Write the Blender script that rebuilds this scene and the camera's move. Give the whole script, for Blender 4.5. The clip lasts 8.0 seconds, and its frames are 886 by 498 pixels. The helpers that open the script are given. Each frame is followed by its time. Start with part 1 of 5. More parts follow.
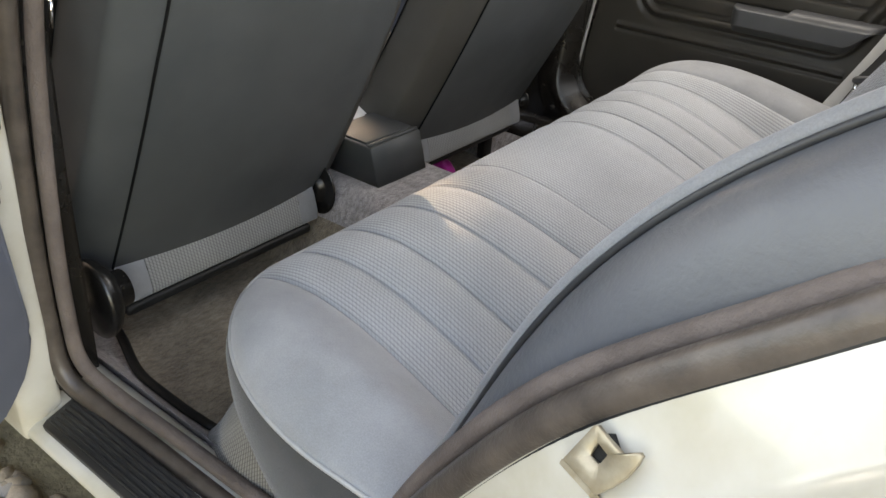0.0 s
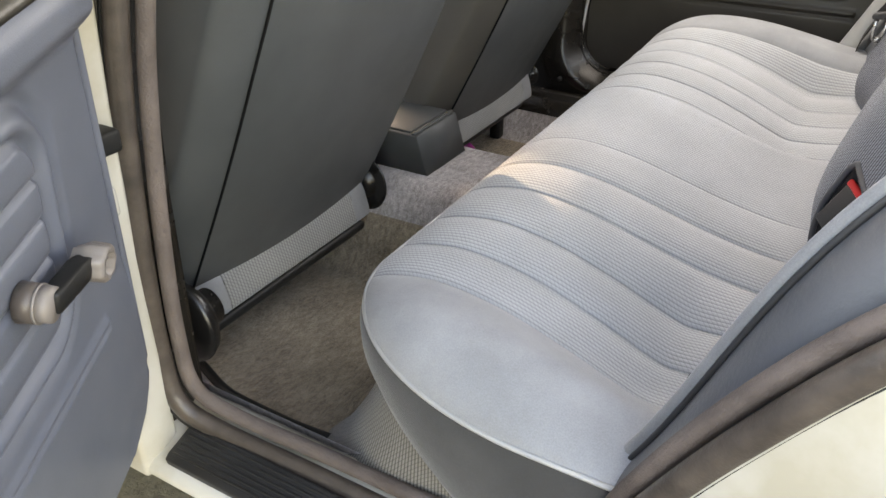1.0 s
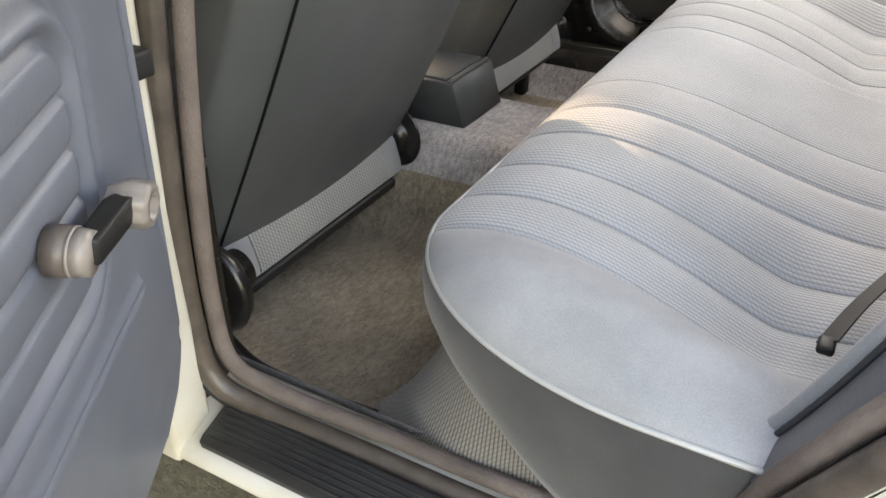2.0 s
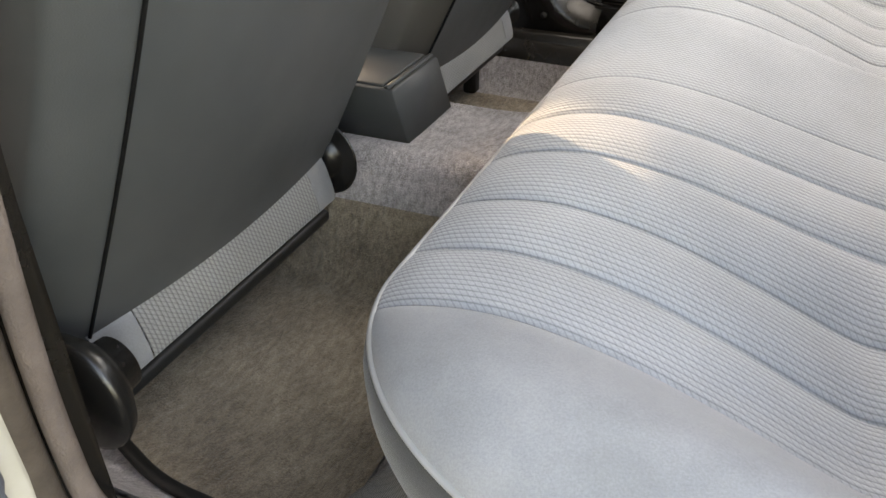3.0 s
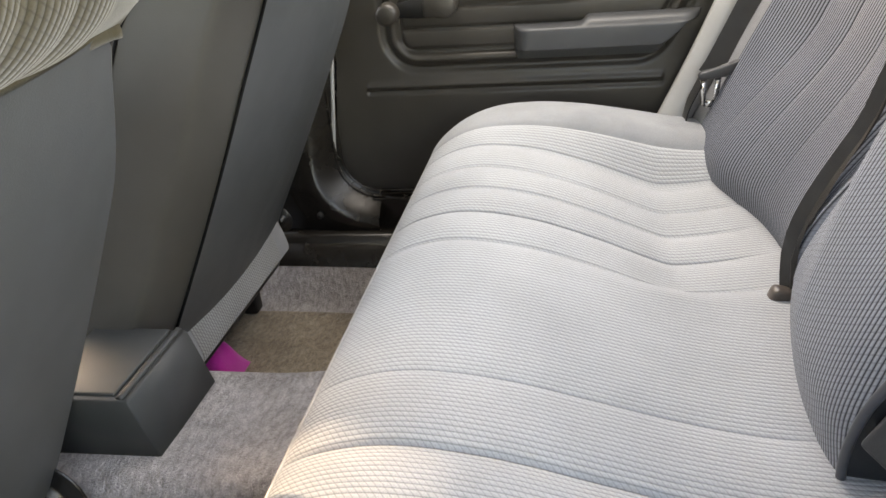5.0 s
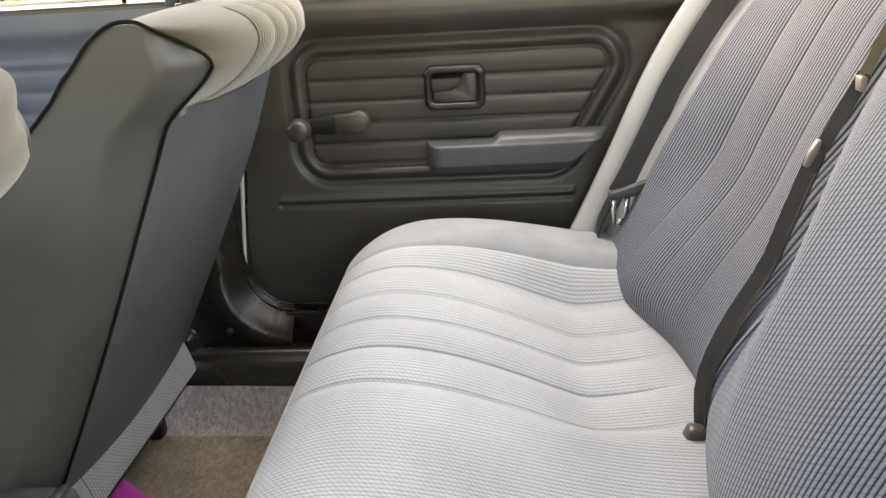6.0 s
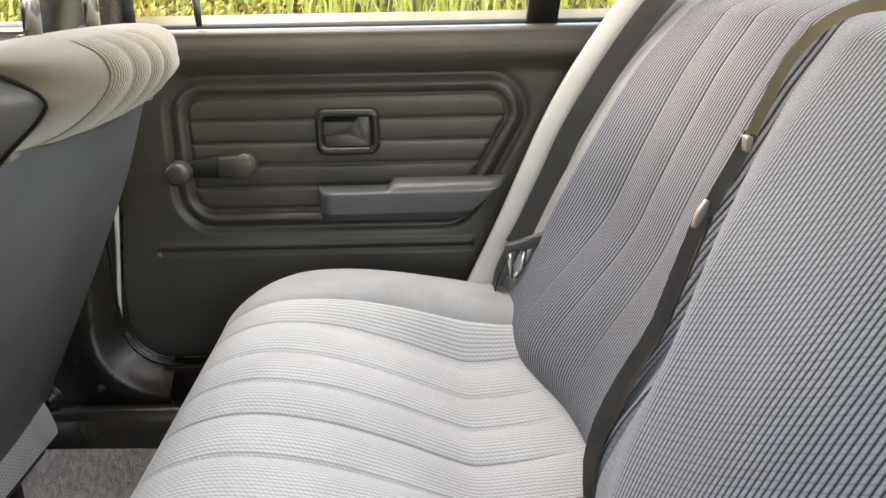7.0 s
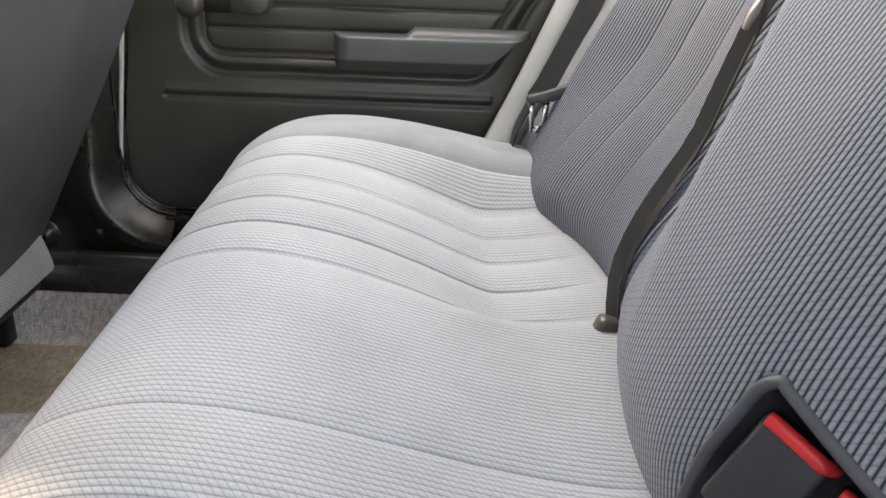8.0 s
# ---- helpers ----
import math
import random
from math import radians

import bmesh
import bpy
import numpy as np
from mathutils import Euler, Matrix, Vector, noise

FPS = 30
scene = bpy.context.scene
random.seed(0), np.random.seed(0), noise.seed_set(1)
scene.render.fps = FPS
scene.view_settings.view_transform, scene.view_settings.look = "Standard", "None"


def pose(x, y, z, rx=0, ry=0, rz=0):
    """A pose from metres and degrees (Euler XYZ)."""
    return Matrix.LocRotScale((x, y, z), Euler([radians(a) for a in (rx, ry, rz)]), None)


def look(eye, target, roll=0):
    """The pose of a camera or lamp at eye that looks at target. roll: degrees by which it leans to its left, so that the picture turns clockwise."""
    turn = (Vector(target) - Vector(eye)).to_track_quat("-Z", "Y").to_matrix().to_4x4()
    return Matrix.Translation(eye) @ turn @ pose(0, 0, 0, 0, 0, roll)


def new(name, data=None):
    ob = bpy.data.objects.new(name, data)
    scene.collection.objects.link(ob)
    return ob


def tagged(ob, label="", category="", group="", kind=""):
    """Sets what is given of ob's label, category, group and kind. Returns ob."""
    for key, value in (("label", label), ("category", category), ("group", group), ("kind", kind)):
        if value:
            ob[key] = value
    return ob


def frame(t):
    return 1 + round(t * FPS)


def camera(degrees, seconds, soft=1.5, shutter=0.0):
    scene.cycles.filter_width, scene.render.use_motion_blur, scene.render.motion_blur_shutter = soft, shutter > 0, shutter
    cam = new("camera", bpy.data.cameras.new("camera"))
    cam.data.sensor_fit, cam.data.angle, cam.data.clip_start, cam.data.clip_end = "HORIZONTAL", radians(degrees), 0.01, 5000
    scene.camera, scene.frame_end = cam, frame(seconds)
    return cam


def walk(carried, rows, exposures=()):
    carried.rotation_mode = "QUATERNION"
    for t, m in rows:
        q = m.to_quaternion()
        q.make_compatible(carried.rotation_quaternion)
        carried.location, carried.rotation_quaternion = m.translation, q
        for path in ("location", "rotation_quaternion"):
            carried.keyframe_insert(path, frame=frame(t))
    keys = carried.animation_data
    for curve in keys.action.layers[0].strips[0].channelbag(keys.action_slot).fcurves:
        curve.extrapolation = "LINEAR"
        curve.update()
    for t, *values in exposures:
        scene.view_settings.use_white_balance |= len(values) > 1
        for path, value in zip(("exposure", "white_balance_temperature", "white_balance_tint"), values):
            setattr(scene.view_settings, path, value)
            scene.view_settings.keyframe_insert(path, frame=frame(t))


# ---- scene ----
import functools

cam = camera(58.4, 8.0)
PATH = [
    (0, (0.514, -0.979, 0.998), (-0.501, 0.423, -0.005), 4.3),
    (0.5, (0.425, -1.036, 0.994), (-0.506, 0.427, -0.002), 1.9),
    (1, (0.342, -1.082, 0.973), (-0.543, 0.394, -0.047), -0.3),
    (1.5, (0.275, -1.089, 0.935), (-0.585, 0.386, -0.106), -0.4),
    (2.8, (0.146, -0.901, 0.837), (-0.611, 0.581, -0.270), -1.2),
    (3, (0.121, -0.856, 0.828), (-0.602, 0.656, -0.264), -1.7),
    (3.5, (0.091, -0.764, 0.840), (-0.510, 0.835, -0.201), -3.2),
    (4, (0.099, -0.716, 0.854), (-0.383, 0.951, -0.143), -4.3),
    (4.5, (0.099, -0.664, 0.877), (-0.310, 1.049, -0.07), -4.8),
    (4.7, (0.104, -0.638, 0.887), (-0.291, 1.094, -0.029), -5.0),
    (5.8, (0.122, -0.567, 0.957), (-0.084, 1.269, 0.19), -4.2),
    (6, (0.125, -0.554, 0.963), (-0.045, 1.300, 0.232), -3.6),
    (6.5, (0.149, -0.521, 0.949), (0.091, 1.358, 0.269), -2.1),
    (7, (0.169, -0.489, 0.961), (0.192, 1.402, 0.309), -1.0),
    (7.5, (0.158, -0.486, 0.920), (0.226, 1.398, 0.252), 0.2),
    (7.8, (0.143, -0.503, 0.853), (0.207, 1.365, 0.130), 1.2),
    (8, (0.135, -0.505, 0.815), (0.187, 1.347, 0.056), 2.5),
]
walk(cam, [(t, look(eye, target, roll)) for t, eye, target, roll in PATH],
     [(0.0, 3.25, 10200, 19), (0.5, 3.55, 10300, 20), (1.0, 3.68, 10500, 20), (1.5, 3.76, 10600, 20), (3.0, 3.80, 10600, 19), (4.5, 3.86, 10300, 19), (6.0, 3.84, 10000, 19), (7.5, 3.79, 9900, 19), (8.0, 3.77, 9600, 19)])

# ---- light ----
SUN_AZ, SUN_EL = radians(-37), radians(30)      # from the front, over the far wing
world = bpy.data.worlds.new("sky")
world.use_nodes = True
scene.world = world
wn = world.node_tree.nodes
sky = wn.new("ShaderNodeTexSky")
sky.sky_type, sky.sun_disc = "NISHITA", False
sky.sun_elevation = SUN_EL
sun_dir = Vector((-math.cos(SUN_AZ) * math.cos(SUN_EL), -math.sin(SUN_AZ) * math.cos(SUN_EL), math.sin(SUN_EL)))
sky.sun_rotation = math.atan2(sun_dir.x, sun_dir.y)
world.node_tree.links.new(sky.outputs["Color"], wn["Background"].inputs["Color"])
wn["Background"].inputs["Strength"].default_value = 0.15
sun = new("sun", bpy.data.lights.new("sun", "SUN"))
sun.data.energy, sun.data.angle, sun.data.color = 0.46, radians(0.8), (1.0, 0.93, 0.82)
sun.matrix_world = look((0, 0, 0), -sun_dir)
# added fill lamp in the far rear window's upper part, boosting the sky light
window_fill = new("window_fill_lamp", bpy.data.lights.new("window_fill_lamp", "AREA"))
window_fill.data.shape, window_fill.data.size, window_fill.data.size_y = "RECTANGLE", 0.56, 0.22
window_fill.data.energy, window_fill.data.color = 0.60, (0.70, 0.83, 1.0)
window_fill.matrix_world = look((0.03, 0.610, 1.150), (-0.05, 0.18, 0.62))
# second added fill lamp, in the rear window, to brighten the far seats
rear_fill = new("rear_window_fill_lamp", bpy.data.lights.new("rear_window_fill_lamp", "AREA"))
rear_fill.data.shape, rear_fill.data.size, rear_fill.data.size_y = "RECTANGLE", 1.00, 0.40
rear_fill.data.energy, rear_fill.data.color = 0.46, (0.80, 0.90, 1.0)
rear_fill.matrix_world = look((0.90, 0.0, 1.10), (0.30, 0.0, 0.62))


# ---- materials ----
def material(name, colour, rough=0.6, metal=0.0, spec=0.5):
    m = bpy.data.materials.new(name)
    m.use_nodes = True
    b = m.node_tree.nodes["Principled BSDF"]
    b.inputs["Base Color"].default_value = (*colour, 1)
    b.inputs["Roughness"].default_value = rough
    b.inputs["Metallic"].default_value = metal
    b.inputs["Specular IOR Level"].default_value = spec
    return m, m.node_tree.nodes, m.node_tree.links, b


def coords(n, kind="Object"):
    return n.new("ShaderNodeTexCoord").outputs[kind]


def noise_tex(n, l, vec, scale, detail=4.0, rough=0.55):
    t = n.new("ShaderNodeTexNoise")
    t.inputs["Scale"].default_value, t.inputs["Detail"].default_value, t.inputs["Roughness"].default_value = scale, detail, rough
    l.new(vec, t.inputs["Vector"])
    return t.outputs["Fac"]


def mathn(n, l, op, a, b=None, c=None):
    t = n.new("ShaderNodeMath")
    t.operation = op
    for i, v in enumerate((a, b, c)):
        if v is None:
            continue
        if isinstance(v, (int, float)):
            t.inputs[i].default_value = v
        else:
            l.new(v, t.inputs[i])
    return t.outputs[0]


def ramp(n, l, fac, lo, hi, a=0.3, b=0.7):
    t = n.new("ShaderNodeValToRGB")
    t.color_ramp.elements[0].position, t.color_ramp.elements[1].position = a, b
    t.color_ramp.elements[0].color, t.color_ramp.elements[1].color = (*lo, 1), (*hi, 1)
    l.new(fac, t.inputs[0])
    return t.outputs[0]


def bump(n, l, b, height, strength, dist):
    t = n.new("ShaderNodeBump")
    t.inputs["Strength"].default_value, t.inputs["Distance"].default_value = strength, dist
    l.new(height, t.inputs["Height"])
    l.new(t.outputs[0], b.inputs["Normal"])
    return t


def mixc(n, l, fac, a, b, mode="MIX"):
    t = n.new("ShaderNodeMix")
    t.data_type, t.blend_type = "RGBA", mode
    for i, v in ((0, fac), (6, a), (7, b)):
        if isinstance(v, (int, float)):
            t.inputs[i].default_value = v
        elif isinstance(v, tuple):
            t.inputs[i].default_value = (*v, 1)
        else:
            l.new(v, t.inputs[i])
    return t.outputs[2]


def grained(name, lo, hi, rough, grain=900, depth=0.0004, blotch=9, metal=0.0, spec=0.5, vary=0.12):
    """A surface with broad blotches of tone and a fine leathery or gritty grain."""
    m, n, l, b = material(name, lo, rough, metal, spec)
    v = coords(n)
    l.new(ramp(n, l, noise_tex(n, l, v, blotch), lo, hi), b.inputs["Base Color"])
    g = noise_tex(n, l, v, grain, 3)
    l.new(mathn(n, l, "MULTIPLY_ADD", noise_tex(n, l, v, blotch * 2.3), vary, rough - vary / 2), b.inputs["Roughness"])
    bump(n, l, b, g, 0.5, depth)
    return m


def rib_cloth(name, lo, hi, pitch, cross, skew, line, cut, rib=1.0, sheen=0.3):
    """Knitted cloth laid out in metres (U across, V along): cords with dark gaps, each cut into slanting lozenges."""
    m, n, l, b = material(name, lo, 0.92, 0, 0.15)
    v = coords(n, "UV")
    sep = n.new("ShaderNodeSeparateXYZ")
    l.new(v, sep.inputs[0])
    p = coords(n)
    wob = mathn(n, l, "MULTIPLY_ADD", noise_tex(n, l, p, 30, 2), 0.0013, -0.00065)
    row = mathn(n, l, "DIVIDE", mathn(n, l, "ADD", sep.outputs[0], wob), pitch)
    cord = mathn(n, l, "ABSOLUTE", mathn(n, l, "SINE", mathn(n, l, "MULTIPLY", row, math.pi)))
    phase = mathn(n, l, "ADD", mathn(n, l, "DIVIDE", mathn(n, l, "ADD", sep.outputs[1], wob), cross), mathn(n, l, "MULTIPLY", row, skew))
    loz = mathn(n, l, "ABSOLUTE", mathn(n, l, "SINE", mathn(n, l, "MULTIPLY", phase, math.pi)))
    gap = ramp(n, l, cord, (1 - rib,) * 3, (1, 1, 1), line[0], line[1])
    nick = ramp(n, l, loz, (1 - cut,) * 3, (1, 1, 1), 0.0, 0.55)
    height = mathn(n, l, "MULTIPLY", gap, nick)
    tone = mixc(n, l, height, lo, hi)
    tone = mixc(n, l, 0.5, tone, ramp(n, l, noise_tex(n, l, p, 9, 6), (0.78, 0.78, 0.78), (1.1, 1.1, 1.1)), "MULTIPLY")
    tone = mixc(n, l, 0.5, tone, ramp(n, l, noise_tex(n, l, p, 800, 2), (0.7, 0.7, 0.7), (1.15, 1.15, 1.15)), "MULTIPLY")
    l.new(tone, b.inputs["Base Color"])
    b.inputs["Sheen Weight"].default_value, b.inputs["Sheen Roughness"].default_value = sheen, 0.4
    bump(n, l, b, mathn(n, l, "MULTIPLY", cord, nick), 0.45, 0.0013)
    return m


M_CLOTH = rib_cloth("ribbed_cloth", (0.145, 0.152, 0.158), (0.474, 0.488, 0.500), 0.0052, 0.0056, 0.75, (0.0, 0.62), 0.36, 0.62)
# backrest copies of the ribbed cloth, shade put into their darker colours
M_CLOTH_BACK_SHADED = rib_cloth("ribbed_cloth_back_shaded", (0.022, 0.025, 0.032), (0.268, 0.290, 0.332), 0.0050, 0.0064, 0.45, (0.16, 0.88), 0.30, sheen=0.18)
M_CLOTH_FAR_SHADED = rib_cloth("ribbed_cloth_far_shaded", (0.010, 0.012, 0.017), (0.205, 0.222, 0.258), 0.0050, 0.0064, 0.45, (0.28, 0.92), 0.12, sheen=0.10)


def plain_cloth(name, lo, hi):
    m, n, l, b = material(name, lo, 0.93, 0, 0.12)
    v = coords(n)
    t = ramp(n, l, noise_tex(n, l, v, 11, 6), lo, hi)
    t = mixc(n, l, 0.55, t, ramp(n, l, noise_tex(n, l, v, 3.5, 7, 0.65), (0.70, 0.69, 0.67), (1.12, 1.12, 1.12), 0.32, 0.62), "MULTIPLY")
    l.new(mixc(n, l, 0.3, t, ramp(n, l, noise_tex(n, l, v, 700, 3), (0.6, 0.6, 0.6), (1.2, 1.2, 1.2)), "MULTIPLY"), b.inputs["Base Color"])
    b.inputs["Sheen Weight"].default_value = 0.3
    bump(n, l, b, noise_tex(n, l, v, 1600, 2), 0.4, 0.0006)
    return m


M_PLAIN = plain_cloth("plain_velour", (0.270, 0.279, 0.289), (0.370, 0.380, 0.392))
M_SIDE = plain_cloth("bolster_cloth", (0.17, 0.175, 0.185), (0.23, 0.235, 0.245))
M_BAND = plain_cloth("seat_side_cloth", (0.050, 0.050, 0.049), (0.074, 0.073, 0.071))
M_BAR = rib_cloth("seat_base_cloth", (0.060, 0.060, 0.059), (0.27, 0.27, 0.265), 0.0052, 0.0056, 0.75, (0.0, 0.8), 0.50, 0.6)
# beige-grey seat cloths, yellowed further to carry the warm window light
M_TOP = rib_cloth("warm_lit_seat_cloth", (0.050, 0.043, 0.028), (0.112, 0.098, 0.066), 0.0052, 0.0062, 0.5, (0.10, 0.8), 0.4, 0.7)
M_TOP_PLAIN = plain_cloth("warm_lit_seat_velour", (0.062, 0.053, 0.035), (0.090, 0.078, 0.052))
M_VINYL = grained("seat_vinyl", (0.055, 0.060, 0.062), (0.073, 0.078, 0.080), 0.50)
M_BOLSTER = grained("bolster_vinyl", (0.078, 0.083, 0.092), (0.102, 0.108, 0.117), 0.44, 240, 0.0010, 12)
M_PIPE = grained("piping_vinyl", (0.40, 0.40, 0.39), (0.48, 0.48, 0.47), 0.35)
M_RIM = grained("pocket_rim_vinyl", (0.055, 0.059, 0.068), (0.080, 0.085, 0.096), 0.5)
M_PIPE_DARK = grained("dark_piping", (0.02, 0.022, 0.025), (0.03, 0.033, 0.036), 0.45)
M_SEAM = grained("black_seam_cord", (0.006, 0.006, 0.006), (0.010, 0.010, 0.010), 0.85, spec=0.1)
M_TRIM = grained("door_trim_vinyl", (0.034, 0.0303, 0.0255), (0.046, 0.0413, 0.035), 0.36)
# lit copy of the door trim vinyl: paler, with the sky's blue in its colour
M_TRIM_SKYLIT = grained("skylit_door_vinyl", (0.105, 0.117, 0.148), (0.135, 0.147, 0.178), 0.42)
M_ARM = grained("armrest_vinyl", (0.064, 0.067, 0.070), (0.082, 0.086, 0.090), 0.42)
M_TONGUE = grained("dark_steel", (0.055, 0.055, 0.057), (0.085, 0.085, 0.087), 0.4, 300, 0.0001, metal=0.3)
M_BUCKLE = grained("buckle_plastic", (0.024, 0.027, 0.030), (0.034, 0.037, 0.041), 0.48)
M_BLACK = grained("black_plastic", (0.008, 0.008, 0.008), (0.015, 0.015, 0.014), 0.5, spec=0.35)
M_GLOSS = grained("glossy_black_plastic", (0.008, 0.008, 0.008), (0.014, 0.013, 0.012), 0.25)
M_CONSOLE = grained("console_plastic", (0.042, 0.045, 0.045), (0.058, 0.061, 0.061), 0.50, spec=0.4)
# seat vinyl tinted brown, warm reflected light put into the colour
M_VINYL_WARM_LIT = grained("warm_lit_side_vinyl", (0.047, 0.044, 0.0395), (0.061, 0.0575, 0.052), 0.46)
M_PILLAR = grained("pillar_plastic", (0.011, 0.0095, 0.008), (0.019, 0.0165, 0.0135), 0.26, spec=0.5)
M_KNOB = grained("grey_brown_plastic", (0.19, 0.165, 0.15), (0.25, 0.22, 0.20), 0.35)
M_BROWN = grained("brown_plastic", (0.075, 0.060, 0.052), (0.11, 0.09, 0.078), 0.35)
M_RUBBER = grained("sill_rubber", (0.018, 0.018, 0.019), (0.035, 0.034, 0.033), 0.5, 500)
M_SEAL = grained("fuzzy_door_seal", (0.095, 0.073, 0.063), (0.165, 0.130, 0.113), 0.75, 420, 0.003, 22)
M_SEALDARK = grained("rubber_door_seal", (0.050, 0.040, 0.034), (0.105, 0.083, 0.068), 0.36, 300, 0.001, 35)
M_CHROME, *_ = material("chrome", (0.75, 0.75, 0.74), 0.15, 1.0)
M_ZINC = grained("yellow_zinc_steel", (0.36, 0.29, 0.19), (0.50, 0.43, 0.31), 0.45, 300, 0.0003, 40, 0.45)
M_RED, *_ = material("red_plastic", (0.78, 0.035, 0.035), 0.35)
M_PINK = plain_cloth("pink_cloth", (0.42, 0.02, 0.24), (0.55, 0.04, 0.34))
M_PAPER = grained("white_paper", (0.74, 0.74, 0.72), (0.82, 0.82, 0.80), 0.8, 300, 0.0002, 14)
M_BELT = grained("belt_webbing", (0.032, 0.030, 0.029), (0.050, 0.047, 0.044), 0.7, 1500, 0.0004, 20)
M_TAN = plain_cloth("worn_webbing", (0.15, 0.13, 0.085), (0.22, 0.19, 0.13))
M_LIGHT = grained("pale_grey_plastic", (0.36, 0.36, 0.35), (0.44, 0.44, 0.43), 0.55)
M_HEADLINER = plain_cloth("headliner_cloth", (0.76, 0.75, 0.71), (0.84, 0.83, 0.79))


def paint():
    m, n, l, b = material("cream_white_paint", (0.78, 0.75, 0.65), 0.25)
    v = coords(n)
    l.new(ramp(n, l, noise_tex(n, l, v, 7, 6), (0.47, 0.425, 0.325), (0.62, 0.595, 0.525), 0.36, 0.60), b.inputs["Base Color"])
    b.inputs["Coat Weight"].default_value, b.inputs["Coat Roughness"].default_value = 0.4, 0.08
    return m


M_PAINT = paint()


def carpet(name, lo, hi):
    """Cut pile: worn patches, tufts that lie in different ways, and fine fibres."""
    m, n, l, b = material(name, lo, 0.97, 0, 0.05)
    v = coords(n)
    t = ramp(n, l, noise_tex(n, l, v, 6, 6, 0.65), lo, hi, 0.35, 0.68)
    stretch = n.new("ShaderNodeMapping")
    stretch.inputs["Scale"].default_value = (1.0, 0.45, 0.6)
    l.new(v, stretch.inputs["Vector"])
    tuft = noise_tex(n, l, stretch.outputs[0], 170, 3, 0.6)
    t = mixc(n, l, 0.6, t, ramp(n, l, tuft, (0.55, 0.53, 0.51), (1.2, 1.2, 1.2), 0.36, 0.62), "MULTIPLY")
    l.new(mixc(n, l, 0.6, t, ramp(n, l, noise_tex(n, l, v, 520, 3, 0.7), (0.45, 0.45, 0.45), (1.3, 1.3, 1.3)), "MULTIPLY"), b.inputs["Base Color"])
    b.inputs["Sheen Weight"].default_value = 0.25
    bump(n, l, b, mathn(n, l, "ADD", tuft, mathn(n, l, "MULTIPLY", noise_tex(n, l, v, 480, 3, 0.7), 0.5)), 0.9, 0.006)
    return m


M_CARPET = carpet("grey_carpet", (0.33, 0.305, 0.300), (0.56, 0.520, 0.515))
M_MAT = carpet("worn_brown_mat", (0.19, 0.150, 0.108), (0.44, 0.360, 0.265))
M_LOOP = rib_cloth("woven_floor_lining", (0.07, 0.066, 0.058), (0.24, 0.225, 0.20), 0.0040, 0.0040, 0.5, (0.15, 0.8), 0.6)


def glass():
    m = bpy.data.materials.new("window_glass")
    m.use_nodes = True
    n, l = m.node_tree.nodes, m.node_tree.links
    clear, gloss, mix, fres = n.new("ShaderNodeBsdfTransparent"), n.new("ShaderNodeBsdfGlossy"), n.new("ShaderNodeMixShader"), n.new("ShaderNodeFresnel")
    clear.inputs["Color"].default_value = (0.93, 0.96, 0.94, 1)
    gloss.inputs["Roughness"].default_value = 0.02
    fres.inputs["IOR"].default_value = 1.45
    l.new(fres.outputs[0], mix.inputs[0])
    l.new(clear.outputs[0], mix.inputs[1])
    l.new(gloss.outputs[0], mix.inputs[2])
    l.new(mix.outputs[0], n["Material Output"].inputs["Surface"])
    return m


M_GLASS = glass()


def ground_mat():
    m, n, l, b = material("earth_and_gravel", (0.12, 0.10, 0.075), 0.95)
    v = coords(n)
    t = ramp(n, l, noise_tex(n, l, v, 1.3, 8, 0.7), (0.10, 0.085, 0.05), (0.18, 0.145, 0.085))
    l.new(mixc(n, l, 0.6, t, ramp(n, l, noise_tex(n, l, v, 60, 5), (0.5, 0.5, 0.5), (1.3, 1.3, 1.3)), "MULTIPLY"), b.inputs["Base Color"])
    bump(n, l, b, noise_tex(n, l, v, 45, 6, 0.7), 0.8, 0.02)
    return m


M_GROUND = ground_mat()


def varied(name, colours, rough, per_object=False):
    m, n, l, b = material(name, colours[0], rough)
    r = n.new("ShaderNodeObjectInfo").outputs["Random"] if per_object else n.new("ShaderNodeNewGeometry").outputs["Random Per Island"]
    t = n.new("ShaderNodeValToRGB")
    for i, c in enumerate(colours):
        e = t.color_ramp.elements[i] if i < 2 else t.color_ramp.elements.new(0.5)
        e.position, e.color = i / (len(colours) - 1), (*c, 1)
    l.new(r, t.inputs[0])
    tone = mixc(n, l, 0.6, t.outputs[0], ramp(n, l, noise_tex(n, l, coords(n), 70, 5), (0.6, 0.6, 0.6), (1.25, 1.25, 1.25)), "MULTIPLY")
    l.new(tone, b.inputs["Base Color"])
    bump(n, l, b, noise_tex(n, l, coords(n), 160, 4), 0.5, 0.003)
    return m


M_STONE = varied("brown_pebbles", [(0.12, 0.09, 0.06), (0.22, 0.17, 0.12), (0.17, 0.15, 0.13)], 0.8, True)
M_STONES = varied("brown_pebble_bed", [(0.12, 0.09, 0.06), (0.22, 0.17, 0.12), (0.17, 0.15, 0.13)], 0.8)
M_GRASS = varied("long_grass", [(0.17, 0.24, 0.03), (0.38, 0.38, 0.07), (0.52, 0.43, 0.13)], 0.6)
M_LEAF = varied("shrub_leaves", [(0.07, 0.13, 0.03), (0.25, 0.22, 0.06), (0.33, 0.15, 0.06)], 0.6)


M_BARK = grained("bark", (0.10, 0.075, 0.055), (0.16, 0.125, 0.095), 0.9, 120, 0.004, 20)


